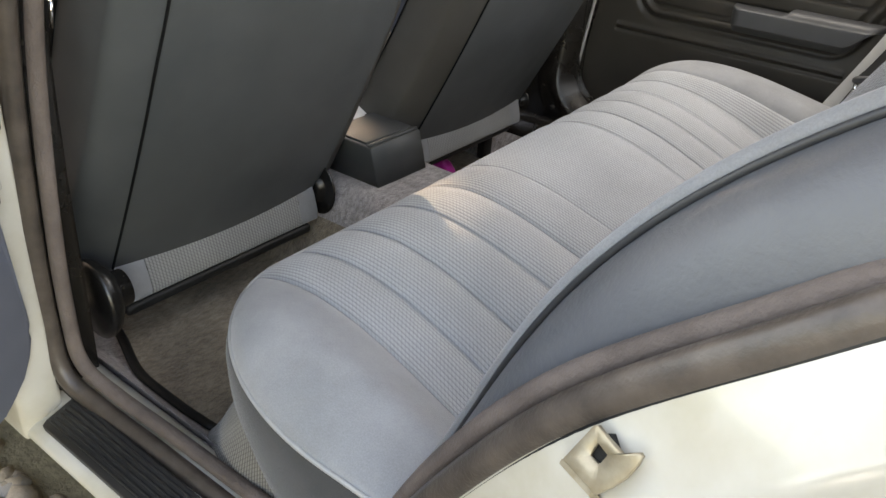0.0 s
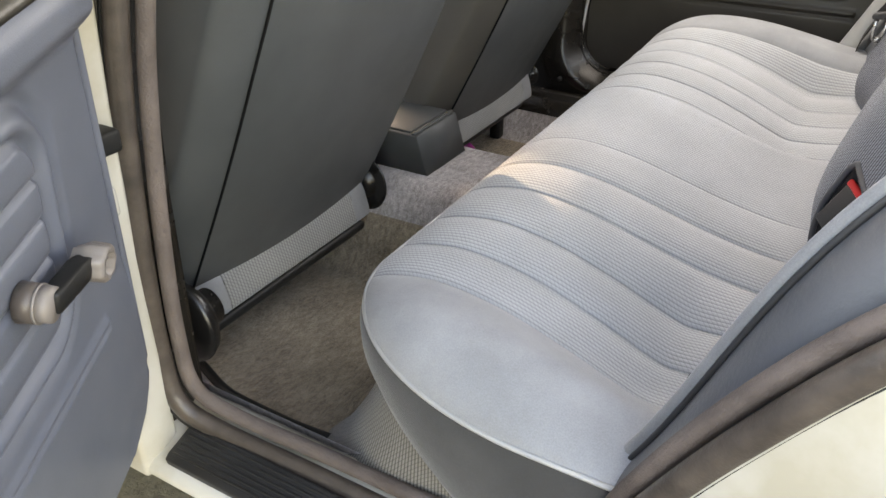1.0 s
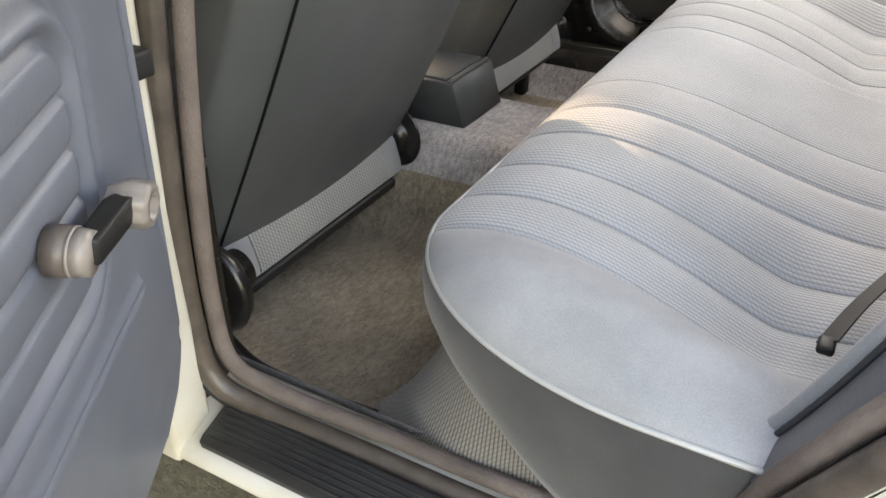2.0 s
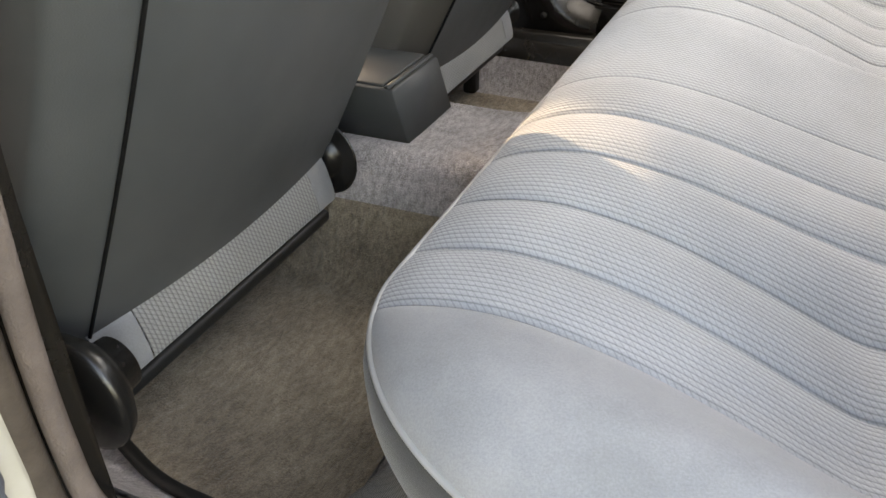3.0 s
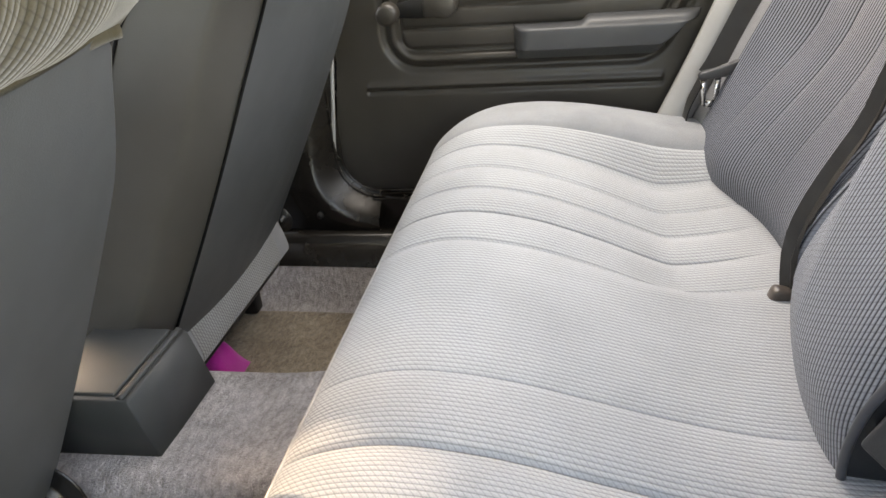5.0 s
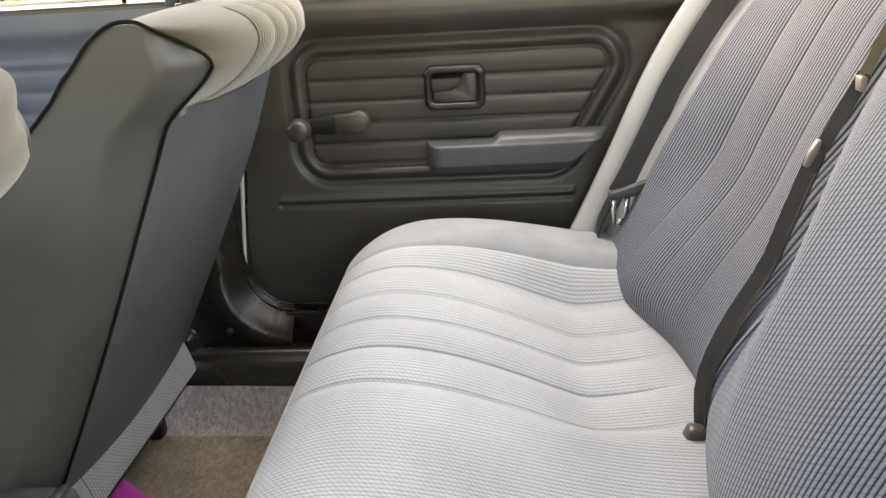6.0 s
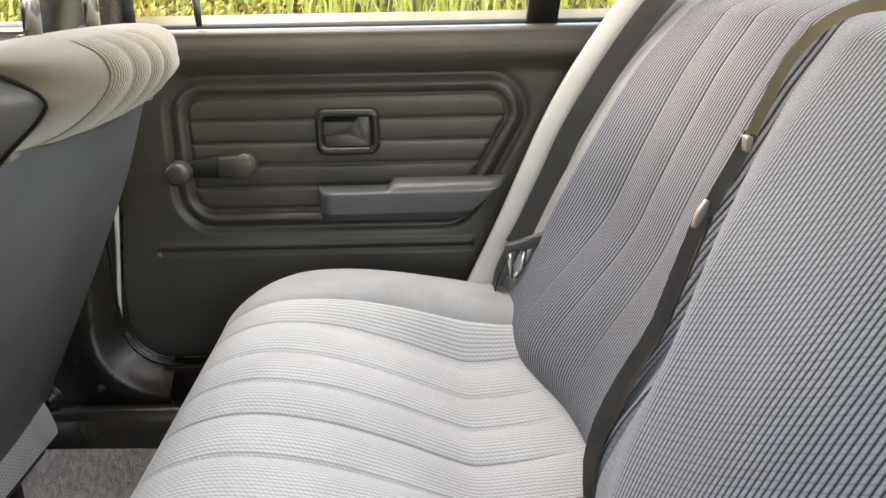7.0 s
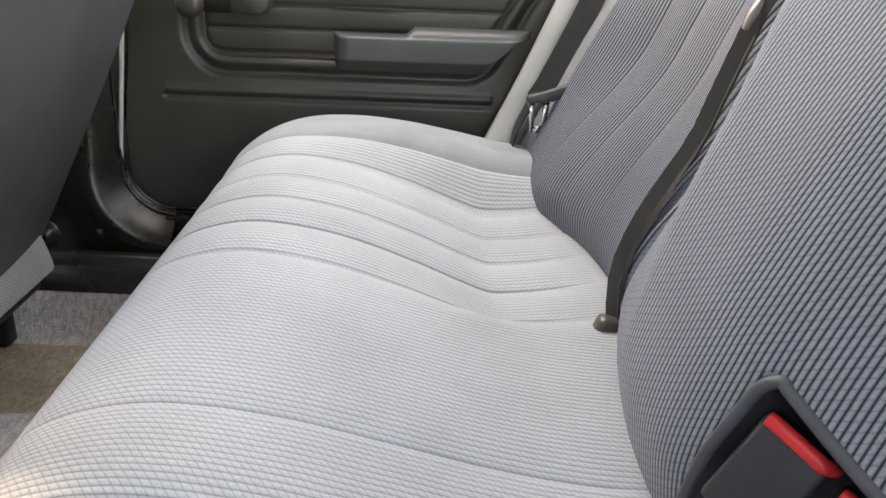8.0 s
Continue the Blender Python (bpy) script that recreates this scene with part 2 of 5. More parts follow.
# ---- mesh helpers ----
def mesh_from(verts, faces, name="mesh", smooth=True):
    me = bpy.data.meshes.new(name)
    me.from_pydata([tuple(v) for v in verts], [], faces)
    me.validate()
    if smooth:
        for p in me.polygons:
            p.use_smooth = True
    me.update()
    return me


def bm_mesh(bm, name="mesh", smooth=True):
    bmesh.ops.recalc_face_normals(bm, faces=bm.faces)
    me = bpy.data.meshes.new(name)
    bm.to_mesh(me)
    bm.free()
    if smooth:
        for p in me.polygons:
            p.use_smooth = True
    return me


def thing(name, label, category, at=(0, 0, 0), group="", kind=""):
    ob = new(name)
    ob.empty_display_size = 0.05
    ob.location = at
    return tagged(ob, label, category, group, kind)


def part(name, data, mat, parent=None, label=""):
    """One mesh under a thing or a part; vertices are given in world metres."""
    me = bm_mesh(data, name) if isinstance(data, bmesh.types.BMesh) else data
    me.materials.append(mat)
    ob = new(name, me)
    if parent is not None:
        ob.parent = parent
        w = Matrix.Identity(4)
        p = parent
        while p is not None:
            w = p.matrix_basis @ w
            p = p.parent
        ob.matrix_basis = w.inverted()
    return tagged(ob, label)


def structure(name, data, mat, label, category="car interior"):
    ob = part(name, data, mat)
    return tagged(ob, label, category, kind="structure")


def grid(fn, nu, nv, close_u=False, close_v=False, cap=False):
    """Mesh of fn(u, v) for u, v in 0..1."""
    us = [i / (nu if close_u else nu - 1) for i in range(nu)]
    vs = [j / (nv if close_v else nv - 1) for j in range(nv)]
    verts = [fn(u, v) for u in us for v in vs]
    faces = []
    for i in range(nu if close_u else nu - 1):
        for j in range(nv if close_v else nv - 1):
            a, b = i * nv, ((i + 1) % nu) * nv
            k = (j + 1) % nv
            faces.append((a + j, b + j, b + k, a + k))
    if cap:
        faces.append(tuple(range(nv)))
        faces.append(tuple((nu - 1) * nv + j for j in range(nv))[::-1])
    bm = bmesh.new()
    bm.from_mesh(mesh_from(verts, faces))
    return bm


def smooth_path(pts, steps=10):
    """Catmull-Rom curve through a few control points."""
    p = [Vector(q) for q in pts]
    p = [2 * p[0] - p[1]] + p + [2 * p[-1] - p[-2]]
    out = []
    for i in range(1, len(p) - 2):
        for k in range(steps):
            t = k / steps
            a, b, c, d = p[i - 1:i + 3]
            out.append(0.5 * (2 * b + (c - a) * t + (2 * a - 5 * b + 4 * c - d) * t * t + (3 * b - a - 3 * c + d) * t ** 3))
    out.append(p[-2])
    return out


def sweep(path, section, up=(0, 0, 1), close=True, cap=True):
    """A section of (side, height) pairs carried along a path; side lies across path and up."""
    bm = bmesh.new()
    rings = []
    n = len(path)
    for i, p in enumerate(path):
        d = (path[min(i + 1, n - 1)] - path[max(i - 1, 0)]).normalized()
        s = d.cross(Vector(up)).normalized()
        h = s.cross(d).normalized()
        rings.append([bm.verts.new(p + s * a + h * b) for a, b in section])
    m = len(section)
    for r, q in zip(rings, rings[1:]):
        for j in range(m if close else m - 1):
            bm.faces.new((r[j], q[j], q[(j + 1) % m], r[(j + 1) % m]))
    if cap and close:
        bm.faces.new(rings[0])
        bm.faces.new(rings[-1][::-1])
    return bm


def circle(r, n=10, sx=1.0, sy=1.0):
    return [(r * sx * math.cos(2 * math.pi * k / n), r * sy * math.sin(2 * math.pi * k / n)) for k in range(n)]


def block(lo, hi, bevel=0.004, seg=2):
    bm = bmesh.new()
    bmesh.ops.create_cube(bm, size=1)
    c, s = (Vector(lo) + Vector(hi)) / 2, Vector(hi) - Vector(lo)
    for v in bm.verts:
        v.co = Vector((v.co.x * s.x, v.co.y * s.y, v.co.z * s.z)) + c
    if bevel:
        bmesh.ops.bevel(bm, geom=list(bm.edges), offset=bevel, segments=seg, affect="EDGES", profile=0.5)
    return bm


def prism(outline, axis, lo, hi, bevel=0.0, seg=2):
    """A polygon of (a, b) pairs pushed from lo to hi along axis 'x', 'y' or 'z'."""
    put = {"x": lambda a, b, t: (t, a, b), "y": lambda a, b, t: (a, t, b), "z": lambda a, b, t: (a, b, t)}[axis]
    bm = bmesh.new()
    f = [bm.verts.new(put(a, b, lo)) for a, b in outline]
    g = [bm.verts.new(put(a, b, hi)) for a, b in outline]
    bm.faces.new(f)
    bm.faces.new(g[::-1])
    n = len(f)
    for i in range(n):
        bm.faces.new((f[i], g[i], g[(i + 1) % n], f[(i + 1) % n]))
    if bevel:
        bmesh.ops.bevel(bm, geom=list(bm.edges), offset=bevel, segments=seg, affect="EDGES", profile=0.5)
    return bm


def rod(a, b, r, n=14, r2=None):
    a, b = Vector(a), Vector(b)
    d = b - a
    bm = bmesh.new()
    bmesh.ops.create_cone(bm, cap_ends=True, segments=n, radius1=r, radius2=r if r2 is None else r2, depth=d.length)
    bmesh.ops.transform(bm, matrix=Matrix.Translation((a + b) / 2) @ d.to_track_quat("Z", "Y").to_matrix().to_4x4(), verts=bm.verts)
    return bm


def sm(a, b, x):
    t = min(max((x - a) / (b - a), 0), 1)
    return t * t * (3 - 2 * t)


def bell(x, w):
    return math.exp(-(x / w) ** 2)


def curve_at(pts, x):
    """Smooth curve through a few (x, value) pairs."""
    if x <= pts[0][0]:
        return pts[0][1]
    if x >= pts[-1][0]:
        return pts[-1][1]

    def slope(i):
        a, b = max(i - 1, 0), min(i + 1, len(pts) - 1)
        return (pts[b][1] - pts[a][1]) / (pts[b][0] - pts[a][0])
    for i in range(len(pts) - 1):
        (a, p), (b, q) = pts[i], pts[i + 1]
        if x <= b:
            h = b - a
            t = (x - a) / h
            return (2 * t ** 3 - 3 * t ** 2 + 1) * p + (t ** 3 - 2 * t ** 2 + t) * h * slope(i) + (3 * t ** 2 - 2 * t ** 3) * q + (t ** 3 - t ** 2) * h * slope(i + 1)


def cloth(fn, nu, nv, turned=False, stretch=None):
    """Mesh of fn(u, v) with cloth coordinates in metres: U across (along v), V along (along u)."""
    p = [[Vector(fn(i / (nu - 1), j / (nv - 1))) for j in range(nv)] for i in range(nu)]
    across, along = [0.0], [0.0]
    for j in range(1, nv):
        across.append(across[-1] + (p[nu // 2][j] - p[nu // 2][j - 1]).length * (stretch(p[0][j]) if stretch else 1))
    for i in range(1, nu):
        along.append(along[-1] + (p[i][nv // 2] - p[i - 1][nv // 2]).length)
    verts = [q for r in p for q in r]
    faces = [(i * nv + j, (i + 1) * nv + j, (i + 1) * nv + j + 1, i * nv + j + 1) for i in range(nu - 1) for j in range(nv - 1)]
    me = mesh_from(verts, faces, "cloth")
    uv = me.uv_layers.new(name="cloth")
    flat = []
    for lp in me.loops:
        i, j = divmod(lp.vertex_index, nv)
        flat += [along[i], across[j]] if turned else [across[j], along[i]]
    uv.data.foreach_set("uv", flat)
    return me


# ---- rear seat cushion ----
HALF, FRONT, BACK, PIPE_Z = 0.632, -0.122, 0.36, 0.493
CORNERS = {-1: (0.275, 0.20), 1: (0.13, 0.12)}      # length and width of the rounded front corners
SEAMS = {-1: (0.080, 0.165, 0.247, 0.330, 0.405), 1: (0.163, 0.235, 0.302, 0.370, 0.442)}
RIBBED = (-0.478, 0.487)      # between the two plain end panels


def cushion_front(y):
    cx, cy = CORNERS[-1 if y < 0 else 1]
    k = (abs(y) - (HALF - cy)) / cy
    return FRONT if k <= 0 else FRONT + cx * (1 - math.sqrt(max(1 - k * k, 0)))


def cushion_top(x, y):
    place = curve_at([(-0.14, 0.516), (-0.09, 0.528), (-0.02, 0.532), (0.05, 0.521), (0.12, 0.497), (0.180, 0.4715), (0.205, 0.4625), (0.225, 0.4625), (0.27, 0.467), (0.36, 0.474)], x)
    between = curve_at([(-0.14, 0.518), (-0.09, 0.531), (-0.02, 0.536), (0.05, 0.527), (0.12, 0.509), (0.18, 0.493), (0.24, 0.481), (0.30, 0.475), (0.36, 0.474)], x)
    end = curve_at([(-0.14, 0.522), (-0.06, 0.543), (0.03, 0.551), (0.10, 0.546), (0.17, 0.533), (0.25, 0.515), (0.36, 0.500)], x)
    k = sm(-0.36, -0.22, y) * (1 - sm(0.11, 0.19, y))
    mid = place * (1 - k) + between * k
    a = abs(y)
    w = sm(0.42, 0.52, a) if y > 0 else sm(0.455, 0.56, a)
    z = mid * (1 - w) + end * w + (0.030 * y if y < 0 else 0.040 * y)
    fade = 1 - sm(0.25, 0.33, x)
    for i, s in enumerate(SEAMS[-1 if y < 0 else 1]):
        soft = 0.45 if y < 0 and i == 0 else 1.0
        z -= soft * fade * (0.0036 * bell(a - s, 0.0028) + 0.0050 * bell(a - s, 0.017))
    for e in RIBBED:
        z -= fade * (0.0035 * bell(y - e, 0.0028) + 0.003 * bell(y - e, 0.012))
    cx, cy = CORNERS[-1 if y < 0 else 1]
    ex, ey = (FRONT + cx - x) / cx, (abs(y) - HALF + cy) / cy
    if ex > 0 and ey > 0:
        r2 = ex * ex + ey * ey
        d = (1 - math.sqrt(r2)) * (cx * ex * ex + cy * ey * ey) / r2
    else:
        d = min(x - FRONT, HALF - abs(y))
    t = min(max(d / 0.11, 0), 1)
    edge = PIPE_Z + 0.012 * y
    return edge + (z - edge) * (1 - (1 - t) ** 2.4) ** 0.5


def build_cushion():
    seat = thing("rear_bench", "blue-grey ribbed cloth rear bench with a full middle back", "car seat")

    def top(y0, y1):
        def fn(u, v):
            y = y0 + (y1 - y0) * v
            xf = cushion_front(y)
            x = xf + (BACK - xf) * u ** 1.35
            return (x, y, cushion_top(x, y))
        return fn
    lo, hi = RIBBED
    part("ribbed_panel", cloth(top(lo, hi), 120, 600), M_CLOTH, seat, "ribbed grey-blue cloth stitched into channels")
    part("end_panel", grid(top(-HALF, lo), 80, 60), M_PLAIN, seat, "plain grey velour end panel")
    part("end_panel", grid(top(hi, HALF), 80, 60), M_PLAIN, seat, "plain grey velour end panel")

    # the upright band round the front and the ends
    def rim(s):
        """Outline of the cushion from the open side's back corner round the front."""
        pts = [Vector((BACK, -HALF, 0))]
        for k in range(48):
            a = k / 47 * math.pi / 2
            pts.append(Vector((FRONT + CORNERS[-1][0] * (1 - math.sin(a)), -HALF + CORNERS[-1][1] * (1 - math.cos(a)), 0)))
        for k in range(1, 30):
            pts.append(Vector((FRONT, -HALF + CORNERS[-1][1] + (2 * HALF - CORNERS[-1][1] - CORNERS[1][1]) * k / 30, 0)))
        for k in range(48):
            a = k / 47 * math.pi / 2
            pts.append(Vector((FRONT + CORNERS[1][0] * (1 - math.cos(a)), HALF - CORNERS[1][1] * (1 - math.sin(a)), 0)))
        pts.append(Vector((BACK, HALF, 0)))
        for p in pts:
            p.z = PIPE_Z + 0.012 * p.y
        return pts
    outline = rim(0)
    section = [(0.0, 0.0), (0.0035, 0.05), (0.006, 0.20), (0.005, 0.45), (-0.002, 0.70), (-0.014, 0.90), (-0.035, 1.0)]
    bm = bmesh.new()
    rows = []
    for i, p in enumerate(outline):
        d = (outline[min(i + 1, len(outline) - 1)] - outline[max(i - 1, 0)]).normalized()
        out = Vector((-d.y, d.x, 0))
        deep = 0.080 + 0.090 * sm(-0.08, 0.16, p.x)
        rows.append([bm.verts.new(p + out * o - Vector((0, 0, h * deep))) for o, h in section])
    for r, q in zip(rows, rows[1:]):
        for j in range(len(section) - 1):
            bm.faces.new((r[j], q[j], q[j + 1], r[j + 1]))
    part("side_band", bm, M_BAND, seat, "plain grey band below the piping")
    path = [p + Vector((0, 0, 0.001)) for p in outline]
    part("piping", sweep(path, circle(0.0027, 8)), M_PIPE, seat, "pale grey piping cord")
    return seat


bench = build_cushion()


# ---- rear backrest ----
def pocket_top(y):
    return 0.603 + 0.36 * (y + 0.145)


def pocket_edge(z):
    """Edge of the buckle pocket towards the middle, slanting outwards below."""
    return -0.145 + 0.20 * (0.604 - z)


FOOT_LINE = [(-0.12, 0.289), (-0.02, 0.288), (0.08, 0.302), (0.15, 0.320), (0.22, 0.327), (0.30, 0.319), (0.36, 0.303), (0.42, 0.283), (0.54, 0.260), (0.60, 0.247)]


def rest_form(y, z):
    """Front face of the rear backrest: hollow seats, a full middle, side bolsters."""
    lean = curve_at([(0.44, 0.345), (0.55, 0.352), (0.70, 0.400), (0.85, 0.466), (0.93, 0.515)], z)
    a = abs(y)
    e = curve_at([(0.48, 0.105), (0.60, 0.098), (0.70, 0.112), (0.78, 0.142), (0.90, 0.155)], z)
    mid = -0.060 * (1 - (sm(e - 0.085, e + 0.048, a) if y > 0 else sm(0.075, 0.275, a))) * (1 - 0.35 * sm(0.60, 0.90, z))
    hollow = 0.010 * bell(a - 0.30, 0.08)
    groove = 0.020 * bell(a - (e + 0.060), 0.020) + 0.022 * bell(a - (e + 0.040), 0.009) if y > 0 else 0.016 * bell(a - 0.250, 0.020)
    belly = 0.03 * (1 - sm(0.45, 0.53, z)) * (0.3 if a < 0.185 else 0.5)
    seams = sum(0.0035 * bell(a - s, 0.018) + 0.002 * bell(a - s, 0.003) for s in (0.29, 0.375, 0.455))
    x = lean + mid + hollow + groove + belly + seams
    w = sm(0.42, 0.585, a)
    return x * (1 - w) + flank_x(-1 if y < 0 else 1, z) * w


@functools.lru_cache(maxsize=None)
def foot_shift(y):
    return (curve_at(FOOT_LINE, y) - rest_form(y, 0.49)) * sm(-0.16, -0.06, y)


def rest_x(y, z, pocket=True):
    x = rest_form(y, z) + foot_shift(y) * (1 - sm(0.49, 0.70, z))
    # pocket for the buckles, open downwards
    if pocket:
        x += 0.055 * sm(pocket_edge(z) + 0.003, pocket_edge(z) - 0.005, y) * sm(-0.250, -0.230, y) * sm(pocket_top(y), pocket_top(y) - 0.008, z)
    return x


def flank_x(s, z):
    """Piped outer edge of the backrest."""
    if s < 0:
        d = z - 0.70
        return 0.3194 + 0.4749 * d + 1.0117 * d ** 2 + 3.6644 * d ** 3
    return curve_at([(0.44, 0.226), (0.49, 0.244), (0.60, 0.298), (0.75, 0.376), (0.85, 0.436), (0.93, 0.510)], z)


def build_backrest(rest):

    def fn(y0, y1):
        def f(u, v):
            y = y0 + (y1 - y0) * v
            if u < 0.8:
                z = 0.445 + (0.915 - 0.445) * u / 0.8
                x = rest_x(y, z)
                return (x, y, z)
            k = (u - 0.8) / 0.2 * math.pi / 2
            x0 = rest_x(y, 0.915)
            return (x0 + 0.045 * (1 - math.cos(k)) + 0.02 * math.sin(k), y, 0.915 + 0.022 * math.sin(k))
        return f
    back = part("backrest_panel", cloth(fn(-0.555, 0.548), 180, 580, stretch=lambda q: 0.86 + 0.30 * sm(0.02, -0.14, q.y) * sm(-0.22, -0.20, q.y)), M_CLOTH_BACK_SHADED, rest, "ribbed blue-grey cloth with vertical seams, darkened for shade")
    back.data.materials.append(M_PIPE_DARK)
    back.data.materials.append(M_CLOTH_FAR_SHADED)
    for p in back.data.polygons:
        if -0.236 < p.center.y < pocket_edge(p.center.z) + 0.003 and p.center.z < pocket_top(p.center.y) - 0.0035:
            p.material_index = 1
        # far section takes the darkest copy, shaded by colour
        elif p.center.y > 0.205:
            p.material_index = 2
    for s in (-1, 1):
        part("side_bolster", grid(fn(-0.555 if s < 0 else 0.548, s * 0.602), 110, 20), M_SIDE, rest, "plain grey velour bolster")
    # dark vinyl wrap on each flank, edged by piping
    for s in (-1, 1):
        def flank(u, v, s=s):
            z = 0.470 + (0.925 - 0.470) * u
            a = Vector((flank_x(s, z), s * 0.600, z))
            c = Vector((flank_x(s, z) + 0.020 + 0.030 * u, s * 0.652, z - 0.012 - 0.045 * u))
            k = 4 * v * (1 - v)
            return a.lerp(c, v) + Vector((-0.004 * k, s * 0.012 * k, 0.014 * k))
        part("vinyl_flank", grid(flank, 60, 18), M_BOLSTER, rest, "smooth dark blue-grey vinyl flank")
        path = [Vector((flank_x(s, 0.470 + 0.455 * k / 60) - 0.002, s * 0.602, 0.470 + 0.455 * k / 60)) for k in range(61)]
        part("piping", sweep(path, circle(0.0026, 8)), M_PIPE_DARK, rest, "dark piping along the flank")
        welt = [p + Vector((-0.001, -s * 0.009, 0.002)) for p in path]
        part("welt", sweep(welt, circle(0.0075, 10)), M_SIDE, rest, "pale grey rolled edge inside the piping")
    return rest


build_backrest(bench)


# ---- front seats ----
def build_front_seat(yc, label, covers):
    s = thing("front_seat", label, "car seat", group="front seats")
    hw, seam_y = 0.243, 0.197
    low = 0.373 if yc < 0 else 0.377

    def slim(z, sd):
        """How far each side draws in towards the top."""
        return ((0.034 if sd > 0 else 0.010) if yc > 0 else 0.042 if sd > 0 else 0.004) * sm(0.70, 0.86, z)

    def rear(z):
        return -0.372 + 0.483 * (z - 0.41) + 0.006 * math.sin(math.pi * (z - 0.41) / 0.45)

    def section(y):
        """Depth of the rear shell behind its middle, by the place across it."""
        return 0.012 * (y / seam_y) ** 2

    def shell(u, v):
        t = 2 * v - 1
        z = low + (0.818 + 0.012 * t * t - low) * u
        return (rear(z) - section(seam_y * t), yc + (seam_y - slim(z, t)) * t, z)
    part("back_panel", grid(shell, 44, 60), M_VINYL, s, "smooth dark grey vinyl back panel")

    def side(u, v, sd):
        """Side: turns from the seam round the corner and forward, with a full lobe at its top."""
        turn = 0.30
        z = low + (curve_at([(0, 0.866), (0.03, 0.879), (0.08, 0.890), (0.15, 0.899), (0.27, 0.907), (0.42, 0.911), (0.65, 0.909), (0.85, 0.894), (1, 0.866)], v) - low) * u
        lobe = 0.030 * sm(0.812, 0.868, z) * (1 - sm(0.868, 0.905, z)) * (1 - v) ** 1.5
        deep = 0.125 - 0.042 * sm(0.78, 0.88, z)
        y = seam_y + (hw + 0.012 * (1 - sm(0.45, 0.70, z)) - seam_y) * math.sin(min(v / turn, 1) * math.pi / 2) - slim(z, sd)
        return Vector((rear(z) - section(seam_y) - 0.001 + lobe - deep * v, yc + sd * y, z))
    for sd in (-1, 1):
        # only the inner sides get the vinyl tinted for warm light
        part("side_panel", grid(lambda u, v, sd=sd: side(u, v ** 1.4, sd), 90, 40), M_VINYL_WARM_LIT if sd * yc < 0 else M_VINYL, s, "dark vinyl side panel with a piped edge")
        if sd > 0:
            continue
        path = [side(k / 90, 0, sd) + Vector((0.002, sd * 0.003 * sm(70, 90, k), 0.0025 * sm(80, 90, k))) for k in range(91)]
        path += [side(1.0, (k / 36) ** 1.5, sd) + Vector((0.002, sd * 0.003, 0.0025)) for k in range(1, 37)]
        path += [side(1 - k / 30, 1.0, sd) + Vector((0, sd * 0.001, 0)) for k in range(1, 30)]
        part("seam", sweep(path, circle(0.0018, 6), up=(0, 1, 0)), M_SEAM, s, "dark stitched seam")

    # cloth front and padded top
    def front(u, v):
        z = 0.42 + 0.42 * u
        t = (v - 0.5) * 2
        return (rear(z) - 0.122 + 0.02 * t * t, yc + hw * 0.96 * t, z)
    part("front_cushion", cloth(front, 16, 20), M_TOP, s, "ribbed cloth front of the seat")

    def crown(u, v):
        """Cloth roll over the top, drooping behind in the middle."""
        t = 2 * u - 1
        g = 1 - t * t
        x = curve_at([(0, -0.187), (0.12, -0.160), (0.25, -0.135), (0.38, -0.125), (0.50, -0.136), (0.62, -0.163), (0.74, -0.195), (0.86, -0.222), (1, -0.262)], v)
        z = curve_at([(0, 0.828), (0.12, 0.839), (0.25, 0.858), (0.38, 0.880), (0.50, 0.901), (0.62, 0.914), (0.74, 0.917), (0.86, 0.905), (1, 0.862)], v)
        x += 0.012 * g * sm(0.0, 0.2, v) * (1 - sm(0.5, 0.8, v))
        z += 0.004 * g * sm(0.25, 0.6, v) - 0.005 * sm(0.4, 0.6, v) - 0.010 * g * (1 - sm(0, 0.25, v))
        sd = -1 if t < 0 else 1
        q = Vector((x, yc + (seam_y - slim(0.9, sd) + (hw - seam_y) * sm(0.34, 0.60, v)) * t, z))
        # the ends meet the piped edge of the sides
        e = side((0.828 + 0.038 * v / 0.30 - low) / (0.866 - low), 0, sd) if v < 0.30 else side(1, (v - 0.30) / 0.70, sd)
        return q.lerp(e, abs(t) ** 7)
    part("top_roll", cloth(crown, 60, 48, True), M_TOP_PLAIN, s, "plain beige-grey velour over the top of the seat, tinted for warm window light")

    def fan(u, v):
        """Ribbed middle of the roll, a little proud, narrowing to its top."""
        k = 0.03 + 0.58 * v
        w = 0.66 - 0.30 * v ** 1.4
        q = Vector(crown(0.5 + (u - 0.5) * w, k))
        c = Vector((-0.185, q.y, 0.868))
        return q + (q - c).normalized() * (0.0006 + 0.0034 * abs(math.sin(4 * math.pi * u)) ** 0.7 * math.sin(math.pi * min(v * 1.0, 1)) ** 0.3)
    part("top_panel", cloth(fan, 72, 36, True), M_TOP, s, "ribbed beige-grey cloth panel in fanned channels, tinted for warm window light")
    part("top_hem", sweep([Vector(crown(k / 40, 0.0)) + Vector((0.001, 0, 0.0)) for k in range(41)], circle(0.0056, 8)), M_TOP_PLAIN, s, "rounded hem along the lower edge of the cloth")
    # headrest on two posts
    for k in (-0.062, 0.074):
        part("headrest_post", rod((-0.196, yc + k, 0.890), (-0.190, yc + k, 1.0), 0.0082, 18), M_CHROME, s, "bright chrome post")
        part("post_collar", rod((-0.1952, yc + k, 0.9050), (-0.1948, yc + k, 0.9155), 0.0155, 18, 0.0135), M_BLACK, s, "dark sunken collar of the post")
